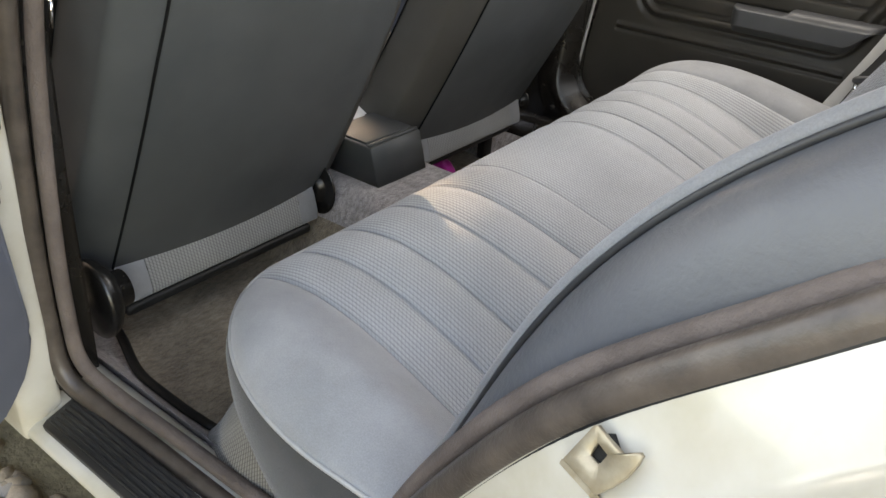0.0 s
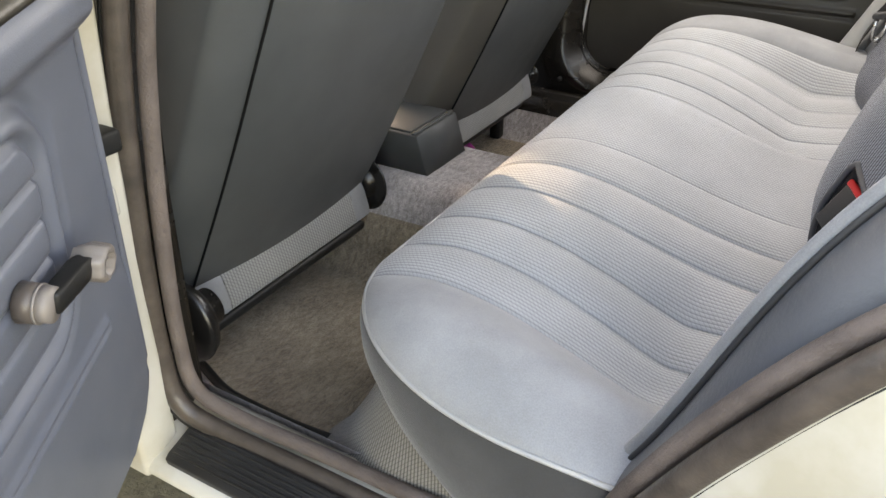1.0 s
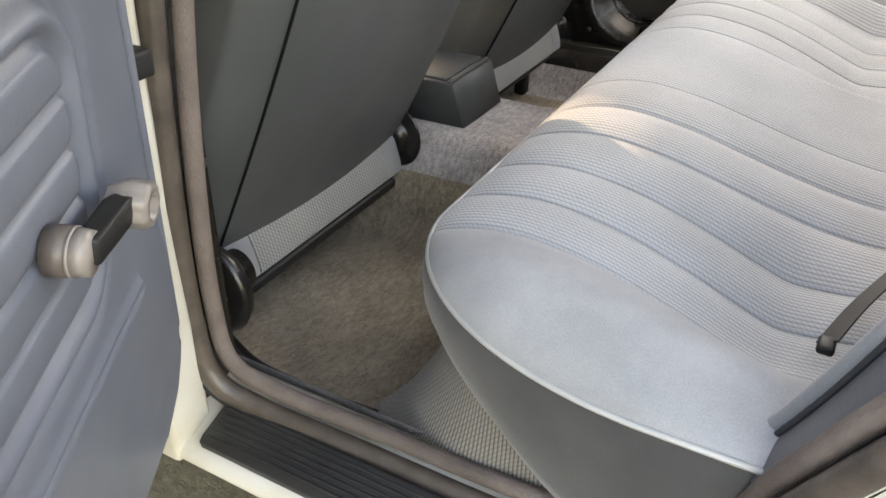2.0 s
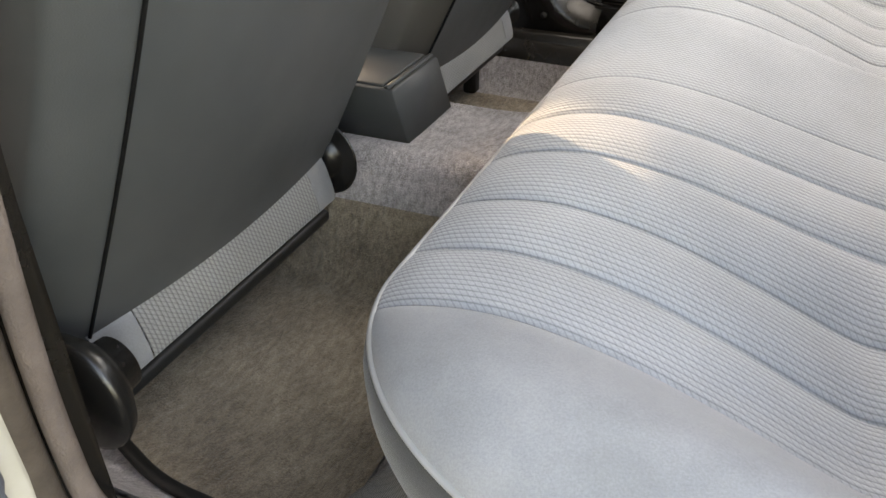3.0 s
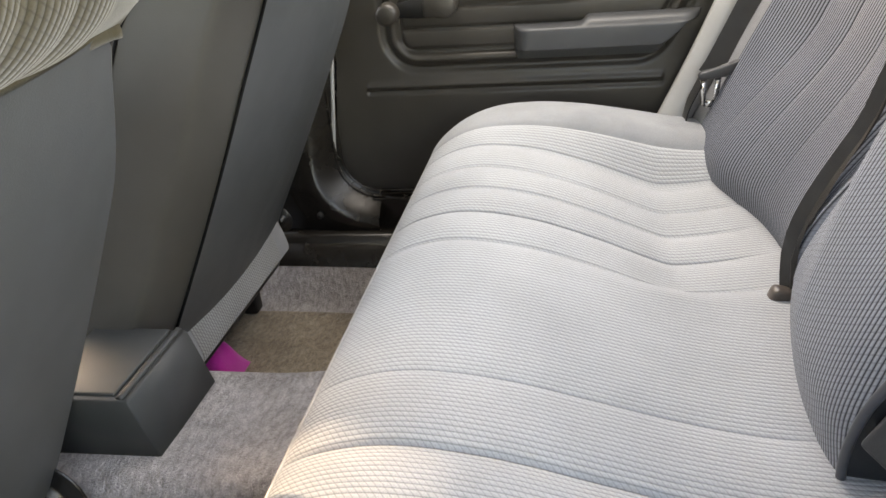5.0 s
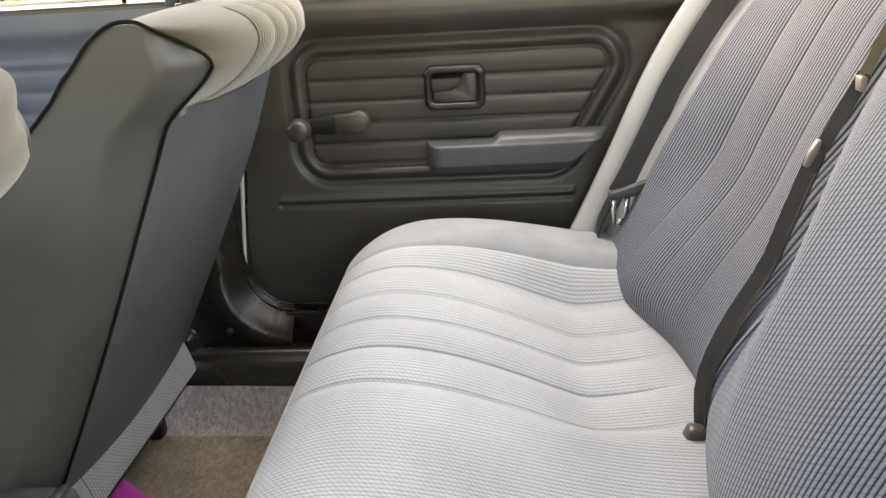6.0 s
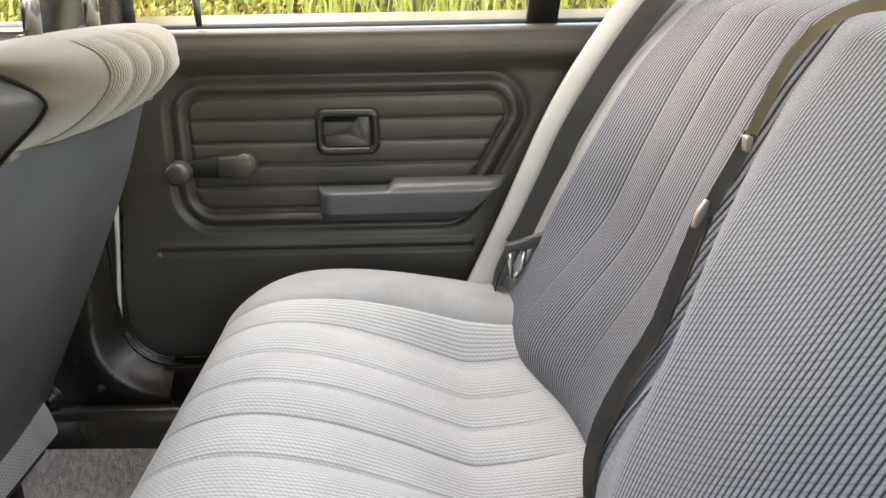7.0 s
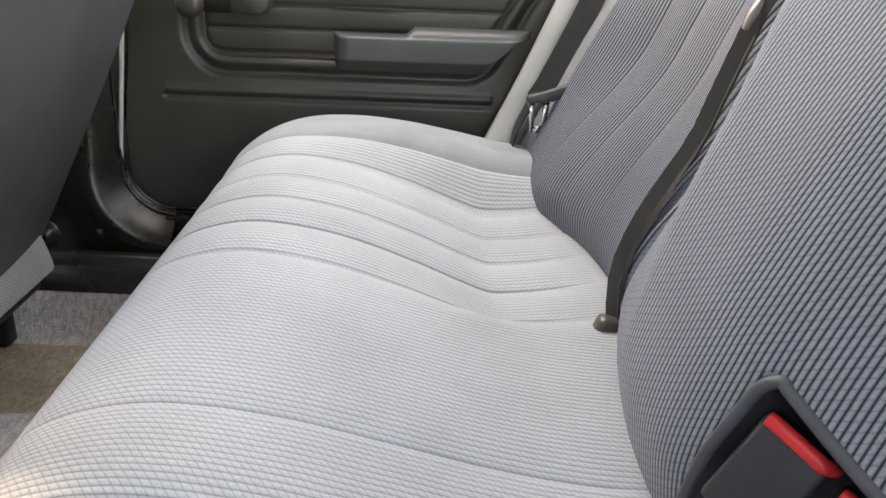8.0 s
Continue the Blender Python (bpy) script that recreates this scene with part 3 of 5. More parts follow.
    part("headrest", grid(lambda u, v: (-0.205 + 0.05 * math.copysign(abs(math.cos(2 * math.pi * v)) ** 0.7, math.cos(2 * math.pi * v)) * abs(math.cos((u - .5) * math.pi)) ** 0.4,
                                        yc + 0.13 * math.copysign(abs(math.sin((u - .5) * math.pi)) ** 0.8, (u - .5)),
                                        1.024 + 0.078 * math.copysign(abs(math.sin(2 * math.pi * v)) ** 0.7, math.sin(2 * math.pi * v)) * abs(math.cos((u - .5) * math.pi)) ** 0.4), 20, 28, close_v=True), M_TOP, s, "padded cloth headrest")
    # seat base with its cloth roll along the back edge
    part("base", block((-0.86, yc - 0.2, 0.31), (-0.40, yc + 0.2, 0.47), 0.03, 3), M_TOP, s, "padded seat base")

    def band(y0, y1):
        """Flat cloth band with rounded edges, tilted back a little."""
        def fn(u, v):
            a = 2 * math.pi * v
            c, d = math.copysign(abs(math.cos(a)) ** 0.6, math.cos(a)), math.copysign(abs(math.sin(a)) ** 0.6, math.sin(a))
            return (-0.390 + 0.010 * c - 0.008 * d, y0 + (y1 - y0) * u, (0.366 if yc < 0 else 0.376) + 0.030 * d + 0.003 * c)
        return fn
    part("base_band", cloth(band(yc - 0.150, yc + 0.140), 60, 28, True), M_BAR, s, "ribbed grey cloth band below the backrest")
    for y0, y1 in ((yc - 0.200, yc - 0.151), (yc + 0.141, yc + 0.178)):
        part("band_end", grid(band(y0, y1), 6, 28), M_SIDE, s, "plain grey end of the band")
    lift, reach = (0.0, -0.373) if yc < 0 else (0.010, -0.386)
    part("base_strap", block((-0.416, yc - 0.195, 0.320 + lift), (reach, yc + 0.160, 0.336 + lift), 0.005), M_BLACK, s, "dark hem under the cloth roll")
    for sd, rad, off, flare in covers:
        bm = bmesh.new()
        rings = []
        thin = 1.0 if flare > 0.01 else 0.4
        hx = -0.352 if flare > 0.01 else -0.393
        for o, r in ((-0.012, 0.0), (-0.012, 0.45), (0.004, 0.48), (0.007, 0.60), (0.007 + flare * 0.6, 0.93), (0.007 + flare, 1.0), (0.012 + flare, 0.97), (0.015 + flare, 0.86), (0.015 + flare, 0.0)):
            rings.append([bm.verts.new((hx + rad * r * 0.9 * math.cos(k / 28 * 2 * math.pi), yc + sd * (off + o * thin), 0.388 + rad * r * math.sin(k / 28 * 2 * math.pi))) for k in range(28)])
        for r, q in zip(rings, rings[1:]):
            for k in range(28):
                bm.faces.new((r[k], q[k], q[(k + 1) % 28], r[(k + 1) % 28]))
        bmesh.ops.remove_doubles(bm, verts=bm.verts, dist=0.00002)
        part("hinge_cover", bm, M_GLOSS, s, "glossy black flared hinge cover")
    for sd in (-1, 1):
        foot, wide = (-0.50, 0.11) if yc < 0 else (-0.452, 0.160)
        part("rail", block((-0.86, yc + sd * 0.11 - 0.012, 0.262), (-0.50, yc + sd * 0.11 + 0.012, 0.280), 0.003), M_BLACK, s, "black steel seat rail")
        part("rail_foot", block((foot - 0.013, yc + sd * wide - 0.014, 0.240), (foot + 0.013, yc + sd * wide + 0.014, 0.300), 0.005), M_BLACK, s, "black rail foot bolted to the floor")
    return s


build_front_seat(-0.305, "dark grey vinyl-backed front seat by the open door", ((-1, 0.058, 0.217, 0.024), (1, 0.050, 0.188, 0.004)))
build_front_seat(0.332, "dark grey vinyl-backed front seat by the closed door", ((1, 0.022, 0.203, 0.006),))


# ---- centre console ----
def build_console():
    c = thing("centre_console", "black plastic centre console end between the front seats", "console")
    out = [(-0.0655, 0.390), (0.0655, 0.390), (0.0655, 0.4565), (0.0635, 0.4595), (-0.0635, 0.4595), (-0.0655, 0.4565)]
    bm = bmesh.new()
    rings = []
    for x, k, dz in ((-0.3295, 0.985, 0.0), (-0.3325, 1.0, 0.0), (-0.44, 1.0, 0.0), (-0.442, 0.98, 0.0)):
        ring = []
        for a, b in out:
            xx = x + (0.459 - b) * (0.28 if x > -0.335 else 0)
            ring.append(bm.verts.new((xx, 0.021 + a * k, b + dz)))
        rings.append(ring)
    for r, q in zip(rings, rings[1:]):
        for j in range(6):
            bm.faces.new((r[j], q[j], q[(j + 1) % 6], r[(j + 1) % 6]))
    bm.faces.new(rings[0])
    bm.faces.new(rings[-1][::-1])
    part("housing", bm, M_CONSOLE, c)
    part("lid", block((-0.438, -0.0385, 0.4585), (-0.346, 0.0815, 0.4635), 0.0018), M_CONSOLE, c, "flat lid of the ash tray")
    part("lid_grip", sweep([Vector((-0.3385, -0.0425 + 0.128 * k / 8, 0.4605)) for k in range(9)], circle(0.0032, 8, 1.3, 0.9)), M_CONSOLE, c, "raised grip along the lid's edge")
    part("tray", block((-0.80, -0.06, 0.40), (-0.45, 0.10, 0.44), 0.01), M_CONSOLE, c)
    part("brake_boot", grid(lambda u, v: (-0.56 + 0.05 * (1 - u) * math.cos(2 * math.pi * v) - 0.03 * u, 0.02 + 0.03 * (1 - u * 0.6) * math.sin(2 * math.pi * v), 0.44 + 0.07 * u), 8, 14, close_v=True), M_BLACK, c, "soft black brake lever boot")
    part("brake_lever", rod((-0.58, 0.02, 0.50), (-0.76, 0.02, 0.565), 0.013), M_BLACK, c)
    return c


build_console()


# ---- doors ----
PLEATS = (0.800, 0.766, 0.733, 0.700, 0.667, 0.634)


def poly_distance(px, pz, poly, rad):
    """Signed distance to a convex polygon with rounded corners; negative inside."""
    best, inside = 1e9, True
    n = len(poly)
    for i in range(n):
        ax, az = poly[i]
        bx, bz = poly[(i + 1) % n]
        ex, ez = bx - ax, bz - az
        wx, wz = px - ax, pz - az
        t = min(max((wx * ex + wz * ez) / (ex * ex + ez * ez), 0), 1)
        best = min(best, math.hypot(wx - ex * t, wz - ez * t))
        if ex * wz - ez * wx < 0:
            inside = False
    return (-best if inside else best) - rad


INSET = 0.05
CORE = [(-0.156, 0.659), (0.185, 0.659), (0.250, 0.773), (-0.156, 0.773)]


def trim_depth(x, z):
    """How far the door trim stands towards the cabin."""
    d = poly_distance(x, z, CORE, INSET)
    h = 0.020 * sm(0.828, 0.860, z) - 0.005 * sm(0.870, 0.886, z)
    h += 0.004 * sm(0.62, 0.55, z)
    h -= 0.006 * bell(d - 0.006, 0.006)
    h += 0.0055 * bell(d + 0.009, 0.0065)
    h -= 0.005 * bell(d + 0.0205, 0.0035)
    if d < -0.018:
        e = sm(-0.018, -0.026, d)
        h += e * 0.002
        for p in PLEATS:
            h -= e * 0.0055 * bell(z - p, 0.0020)
        k = ((z - 0.634) / 0.0333) % 1
        h += e * 0.0022 * math.sin(math.pi * k) ** 0.5
    if -0.25 < x < 0.23:
        h += 0.0035 * bell(z - 0.576, 0.005) - 0.0045 * bell(z - 0.5665, 0.0035)
    return h


def trim_front(z):
    """Front edge of the door trim, rounded into the bottom edge."""
    x = -0.318 + 0.12 * max(z - 0.47, 0)
    if z < 0.46:
        k = (0.46 - z) / 0.08
        x += 0.075 * (1 - math.sqrt(max(1 - k * k, 0)))
    return x


def build_door(side, label, mat):
    """side: 1 the closed far door, -1 its mirror on the open side. Built shut."""
    d = thing("car_door", label, "car door", (-0.31, side * 0.772, 0.6), group="rear doors")

    def skin(u, v):
        z = 0.381 + (0.885 - 0.381) * v
        x = trim_front(z) + (0.50 - trim_front(z)) * u
        return (x, side * (0.668 - trim_depth(x, z)), z)
    part("trim_panel", grid(skin, 300, 190), mat, d, "grained vinyl door trim with pressed pleats")
    # painted edge and outer sheet of the door
    edge = [(trim_front(0.381 + 0.504 * k / 24) , 0.381 + 0.504 * k / 24) for k in range(25)]
    part("front_flange", grid(lambda u, v: (edge[int(round(u * 24))][0] - 0.004 - 0.010 * v * 0, side * (0.668 + 0.095 * v), edge[int(round(u * 24))][1]), 25, 4), M_PAINT if side < 0 else M_TRIM, d, "painted door edge")
    part("outer_skin", grid(lambda u, v: (-0.325 + 0.86 * u, side * (0.765 + 0.018 * math.sin(math.pi * v)), 0.29 + 0.62 * v), 16, 16), M_PAINT, d, "cream white painted door skin")
    part("edge_bead", sweep([Vector((x - 0.003, side * (0.6505 if side > 0 else 0.667), z)) for x, z in edge], circle(0.0034, 6)), M_LIGHT if side > 0 else M_TRIM_SKYLIT, d, "thin pale edge bead")
    part("window_ledge", sweep([Vector((-0.29 + 0.80 * k / 10, side * 0.685, 0.8865)) for k in range(11)], [(-0.030, -0.006), (0.030, -0.006), (0.030, 0.003), (0.022, 0.007), (-0.022, 0.007), (-0.030, 0.003)]), M_TRIM, d, "padded ledge under the window")
    part("window_seal", sweep([Vector((-0.29 + 0.80 * k / 10, side * 0.715, 0.8930)) for k in range(11)], circle(0.007, 8)), M_BLACK, d, "black window wiper seal")
    pane = part("window", grid(lambda u, v: (-0.24 + 0.55 * u + 0.06 * v, side * (0.722 - 0.11 * v), 0.888 + 0.382 * v), 2, 2), M_GLASS, d, "clear side window glass")
    pane.visible_shadow = False
    quarter = part("window", grid(lambda u, v: (0.35 + (0.18 - 0.12 * v) * u, side * (0.722 - 0.11 * v), 0.888 + 0.382 * v), 2, 2), M_GLASS, d, "small fixed quarter glass")
    quarter.visible_shadow = False
    part("window_divider", sweep([Vector((0.332, side * 0.715, 0.885)), Vector((0.350, side * 0.655, 1.10)), Vector((0.362, side * 0.605, 1.27))], [(-0.022, -0.010), (0.022, -0.010), (0.022, 0.010), (-0.022, 0.010)], up=(0, 1, 0)), M_BLACK, d, "black upright between the panes")
    part("window_frame", sweep(smooth_path([(-0.275, side * 0.715, 0.90), (-0.25, side * 0.655, 1.10), (-0.22, side * 0.612, 1.25), (-0.15, side * 0.600, 1.285), (0.25, side * 0.600, 1.28), (0.42, side * 0.61, 1.22), (0.56, side * 0.70, 0.92)], 8), circle(0.018, 8, 1.0, 0.8), up=(0, 1, 0)), M_BLACK, d, "black window surround")
    # lock pin
    part("lock_pin", rod((-0.156, side * 0.680, 0.898), (-0.157, side * 0.680, 0.938), 0.0042, 12, 0.0062), M_BLACK, d, "small black lock pin")
    # window crank: round base, arm and turning knob
    yk = side * (0.668 - 0.006)
    turn = Matrix.Translation((-0.103, 0, 0.706)) @ Matrix.Rotation(radians(0 if side > 0 else -5), 4, "Y") @ Matrix.Translation((0.103, 0, -0.706))
    crank = part("window_crank", rod((-0.103, yk, 0.706), (-0.103, yk - side * (0.030 if side > 0 else 0.013), 0.7065), 0.0175 if side > 0 else 0.0150, 24, 0.0165 if side > 0 else 0.0142), M_BROWN if side < 0 else M_TRIM, d, "round crank base")
    slim = 0 if side > 0 else 0.0065
    arm = prism([(-0.103, 0.691 + slim), (-0.103, 0.722 - slim), (-0.150, 0.719 - slim), (-0.185, 0.712 - slim), (-0.185, 0.690 + slim), (-0.150, 0.689 + slim)], "y", yk - side * 0.012, yk - side * 0.026, 0.003)
    bmesh.ops.transform(arm, matrix=turn, verts=arm.verts)
    part("arm", arm, M_BLACK, crank)
    if side < 0:
        part("band", rod((-0.103, yk - side * 0.0125, 0.7065), (-0.103, yk - side * 0.0142, 0.7065), 0.0146, 24), M_KNOB, crank, "thin paler plastic band")
    cap = rod((-0.103, yk - side * 0.0138, 0.7065), (-0.103, yk - side * 0.0225, 0.7065), 0.0138, 24, 0.0128) if side < 0 else prism([(-0.103 + 0.0165 * math.cos(a), 0.706 + 0.0165 * math.sin(a)) for a in [math.pi * (k / 12 - 0.5) for k in range(13)]] + [(-0.138, 0.7205), (-0.138, 0.6905)], "y", yk - side * 0.024, yk - side * 0.036, 0.004)
    if side > 0:
        bmesh.ops.transform(cap, matrix=turn, verts=cap.verts)
    part("cover", cap, M_KNOB if side < 0 else M_TRIM, crank)
    knob = bmesh.new()
    reach, tall = (-0.193, 1.0) if side > 0 else (-0.170, 0.66)
    ring = []
    cup = ((0.052, 0.0145), (0.0535, 0.0105), (0.054, 0.0)) if side > 0 else ((0.052, 0.0145), (0.052, 0.0105), (0.043, 0.0095), (0.043, 0.0))
    for dy, r in [(a, b * (1.0 if side > 0 else 0.80)) for a, b in ((0.012, 0.012), (0.024, 0.016), (0.030, 0.0178), (0.048, 0.0170)) + cup]:
        ring.append([knob.verts.new((reach + (r * (1 + (0.12 if side < 0 else 0.0) * (k // 2 % 2))) * math.cos(2 * math.pi * k / 28), yk - side * dy * tall, 0.700 + (r * (1 + (0.12 if side < 0 else 0.0) * (k // 2 % 2))) * math.sin(2 * math.pi * k / 28))) for k in range(28)])
    for r, q in zip(ring, ring[1:]):
        for k in range(28):
            knob.faces.new((r[k], q[k], q[(k + 1) % 28], r[(k + 1) % 28]))
    bmesh.ops.remove_doubles(knob, verts=knob.verts, dist=0.00002)
    bmesh.ops.transform(knob, matrix=turn, verts=knob.verts)
    part("turning_knob", knob, M_KNOB if side < 0 else M_TRIM, crank, "ribbed grip knob")
    # inner handle in its framed well
    y1 = 0.668 - 0.003

    def rect(x0, x1, z0, z1, r, n=5):
        pts = []
        for cx, cz, a0 in ((x1 - r, z1 - r, 0), (x0 + r, z1 - r, 90), (x0 + r, z0 + r, 180), (x1 - r, z0 + r, 270)):
            for k in range(n + 1):
                a = radians(a0 + 90 * k / n)
                pts.append((cx + r * math.cos(a), cz + r * math.sin(a)))
        return pts
    bm = bmesh.new()
    loops = []
    for (g, dy) in ((0.0, 0.0), (0.001, 0.010), (0.004, 0.0135), (0.009, 0.0135), (0.0125, 0.009), (0.0135, -0.010)):
        loops.append([bm.verts.new((x, side * (y1 - dy), z)) for x, z in rect(0.000 + g, 0.094 - g, 0.7145 + g, 0.7835 - g, 0.014 - g * 0.6)])
    for r, q in zip(loops, loops[1:]):
        for k in range(len(r)):
            bm.faces.new((r[k], q[k], q[(k + 1) % len(r)], r[(k + 1) % len(r)]))
    handle = part("handle_frame", bm, M_GLOSS, d, "rounded dark frame round the handle well")
    part("well", block((0.012, min(side * y1, side * (y1 + 0.012)), 0.726), (0.082, max(side * y1, side * (y1 + 0.012)), 0.772), 0.0), M_BLACK, handle)
    part("lever", prism([(0.014, 0.7275), (0.080, 0.7275), (0.080, 0.771), (0.064, 0.771), (0.058, 0.764), (0.055, 0.752), (0.046, 0.745), (0.014, 0.743)], "y", side * (y1 - 0.009), side * (y1 - 0.003), 0.0015), M_TRIM, handle, "dark grey pull lever")
    # armrest
    def arm_fn(u, v):
        """Flat front, a rounded upper edge, and an undercut below to grip."""
        x = -0.002 + 0.266 * u
        bottom = 0.613 + 0.052 * sm(0.80, 1.0, u)
        out = 0.050 * math.sqrt(max(1 - (1 - min(u / 0.09, 1)) ** 2, 0)) * (1 - 0.15 * u) * math.sqrt(max(1 - max((u - 0.90) / 0.1, 0) ** 2, 0.0))
        reach = curve_at([(0, 0.0), (0.14, 0.80), (0.20, 0.94), (0.28, 1.0), (0.62, 0.97), (0.67, 0.93), (0.72, 0.80), (1, 0.16)], v)
        tall = curve_at([(0, 1.0), (0.14, 1.0), (0.20, 0.985), (0.28, 0.92), (0.62, 0.42), (0.67, 0.36), (0.72, 0.31), (1, 0.0)], v)
        rise = 0.011 * sm(0.36, 0.41, u) * (1 - sm(0.10, 0.22, v))
        return (x + 0.02 * (1 - v) * u, side * (0.670 - out * reach), bottom + (0.667 - bottom) * tall + rise)
    part("armrest", grid(arm_fn, 60, 44), M_ARM, d, "moulded grey armrest with a grip hollow")
    return d


# same trim twice: a dark shaded colour far, a skylit colour near
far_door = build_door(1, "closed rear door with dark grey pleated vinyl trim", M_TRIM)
near_door = build_door(-1, "open rear door with pleated vinyl trim coloured blue-grey as if skylit", M_TRIM_SKYLIT)
for ob in near_door.children:
    if ob.name.startswith("window_crank"):
        ob.location.x -= 0.022
        ob.location.z -= 0.005
near_door.location = (-0.334, -0.739, 0.598)
near_door.rotation_euler = (radians(-7.2), radians(5.0), radians(-60.7))


# ---- body shell ----
def tunnel(y):
    return 0.158 * (1 - sm(0.085, 0.20, abs(y - 0.02)))


def floor_z(x, y):
    z = 0.232 + tunnel(y)
    z += 0.085 * sm(0.50, 0.60, abs(y)) + 0.05 * sm(-0.60, -1.1, x)
    z += 0.004 * math.sin(7 * x + 3 * y) * math.sin(9 * y) + 0.012 * sm(-0.25, -0.1, x)
    return z


structure("floor", grid(lambda u, v: (-1.35 + 1.55 * u, -0.605 + 1.21 * v, floor_z(-1.35 + 1.55 * u, -0.605 + 1.21 * v)), 80, 120), M_CARPET, "grey-mauve car carpet over the floor and tunnel", "floor")
structure("seat_plinth", block((-0.015, -0.555, 0.22), (0.36, 0.555, 0.405), 0.01), M_CARPET, "woven grey lining on the box under the rear seat", "lining")
def heel(u, v):
    """Lining that falls from under the seat to the floor and turns round both corners of the seat box."""
    a = 2 * v - 1
    t, w = abs(a), u ** 0.75
    if t < 0.70:
        x, y, low = -0.130 - 0.060 * sm(0.45, 0.70, t) + (0.070 + 0.060 * sm(0.45, 0.70, t)) * w, 0.50 * t / 0.70, 0.238
    else:
        k = (t - 0.70) / 0.30
        g = min(k / 0.5, 1) * math.pi / 2
        b = sm(0, 0.5, k)
        r = (0.228 * (1 - b) + 0.102 * b) * (1 - w) + 0.098 * w
        x, y, low = 0.038 - r * math.cos(g) + 0.28 * max(k - 0.5, 0) / 0.5, 0.50 + r * math.sin(g), 0.238 + 0.085 * b
    return (x, math.copysign(y, a), low + tunnel(math.copysign(y, a)) * (1 - u) + (0.432 - low) * u)


structure("heel_board", cloth(heel, 30, 160), M_LOOP, "woven grey lining below the rear seat", "lining")
structure("door_gap_far", block((-0.37, 0.690, 0.34), (-0.24, 0.755, 0.60), 0.004), M_PILLAR, "dark flange behind the far door edge", "car body")
structure("sill_box_far", block((-0.262, 0.641, 0.20), (0.50, 0.755, 0.3835), 0.004), M_PILLAR, "dark covered far sill", "car body")


def mat(y0, y1):
    m = thing("floor_mat", "worn brown-grey carpet mat with a dark bound edge", "floor mat", group="floor mats")

    def fn(u, v):
        x = -0.52 + 0.355 * u
        y = y0 + (y1 - y0) * v
        if y0 < 0:
            y += (1 - v) * (0.050 * sm(-0.30, -0.50, x) - 0.008)
        return (x, y, floor_z(x, y) + (0.008 if y0 < 0 else 0.004))
    part("mat_cloth", grid(fn, 30, 40), M_MAT, m)
    if y0 > 0:
        return m
    path = [Vector(fn(k / 30, 0)) + Vector((0, 0, 0.001)) for k in range(31)]
    part("binding", sweep(path, circle(0.0062, 8, 1.2, 0.7)), M_BLACK, m, "dark stitched edge binding")
    return m


mat(-0.512, -0.115)
mat(0.24, 0.492)

SILL = [(-0.585, 0.30), (-0.590, 0.332), (-0.606, 0.338), (-0.618, 0.332), (-0.640, 0.326), (-0.680, 0.312), (-0.690, 0.311), (-0.699, 0.306), (-0.701, 0.298), (-0.694, 0.286), (-0.655, 0.25), (-0.62, 0.16), (-0.60, 0.14)]
for s, nm in ((1, "sill_near"), (-1, "sill_far")):
    structure(nm, prism([(s * a, b) for a, b in SILL], "x", -1.45, 0.55), M_PAINT if s > 0 else M_PILLAR, "cream white painted door sill" if s > 0 else "dark covered far door sill", "car body")
plate = structure("sill_trim", prism([(-0.644, 0.3360), (-0.648, 0.3355), (-0.684, 0.3245), (-0.690, 0.3195), (-0.688, 0.308), (-0.644, 0.322)], "x", -0.258, 0.32, 0.0015), M_RUBBER, "ribbed black sill trim plate", "sill trim")
for k in range(6):
    y = -0.651 - 0.0062 * k
    part("rib", block((-0.252, y - 0.0014, 0.3340 - 0.00185 * k - 0.002), (0.315, y + 0.0014, 0.3340 - 0.00185 * k + 0.0018), 0.0008, 1), M_RUBBER, plate)
structure("inner_sill_lining", grid(lambda u, v: (-1.2 + 1.3 * u, -0.515 - 0.075 * v ** 0.8, 0.243 + 0.10 * v ** 1.6), 20, 10), M_CARPET, "mauve-grey carpet on the inner sill", "lining")
# dark strip laid just above the carpet along its far edge
structure("floor_edge_strip_far", grid(lambda u, v: (-1.2 + 1.3 * u, 0.560 + 0.044 * v, floor_z(-1.2 + 1.3 * u, 0.560 + 0.044 * v) + 0.001 + 0.004 * sm(0.0, 0.15, v)), 80, 24), M_PILLAR, "dark strip along the far edge of the floor", "lining")

# door opening of the open side
OPEN = smooth_path([(-0.17, -0.575, 1.20), (-0.228, -0.610, 0.86), (-0.251, -0.620, 0.72), (-0.267, -0.626, 0.56), (-0.272, -0.628, 0.44), (-0.260, -0.628, 0.375), (-0.210, -0.618, 0.348),
                    (-0.10, -0.612, 0.343), (0.08, -0.610, 0.345), (0.170, -0.614, 0.368), (0.215, -0.632, 0.430), (0.245, -0.646, 0.510), (0.300, -0.653, 0.618), (0.372, -0.657, 0.722), (0.480, -0.652, 0.825), (0.60, -0.62, 0.93), (0.62, -0.58, 1.10)], 12)
structure("door_seal", sweep(OPEN, circle(0.0088, 10, 1.0, 1.0), up=(0, 1, 0)), M_SEAL, "fuzzy grey-brown draught seal round the door opening", "seal")
mid = Vector((0.08, 0, 0.75))
OUTER = []
for p in OPEN:
    o = Vector((p.x - mid.x, 0, p.z - mid.z)).normalized()
    OUTER.append(Vector((p.x, p.y - 0.018, p.z)) + o * 0.016)
structure("rubber_seal", sweep(OUTER, circle(0.0125, 10, 1.0, 0.9), up=(0, 1, 0)), M_SEALDARK, "grey-brown rubber seal round the door opening", "seal")
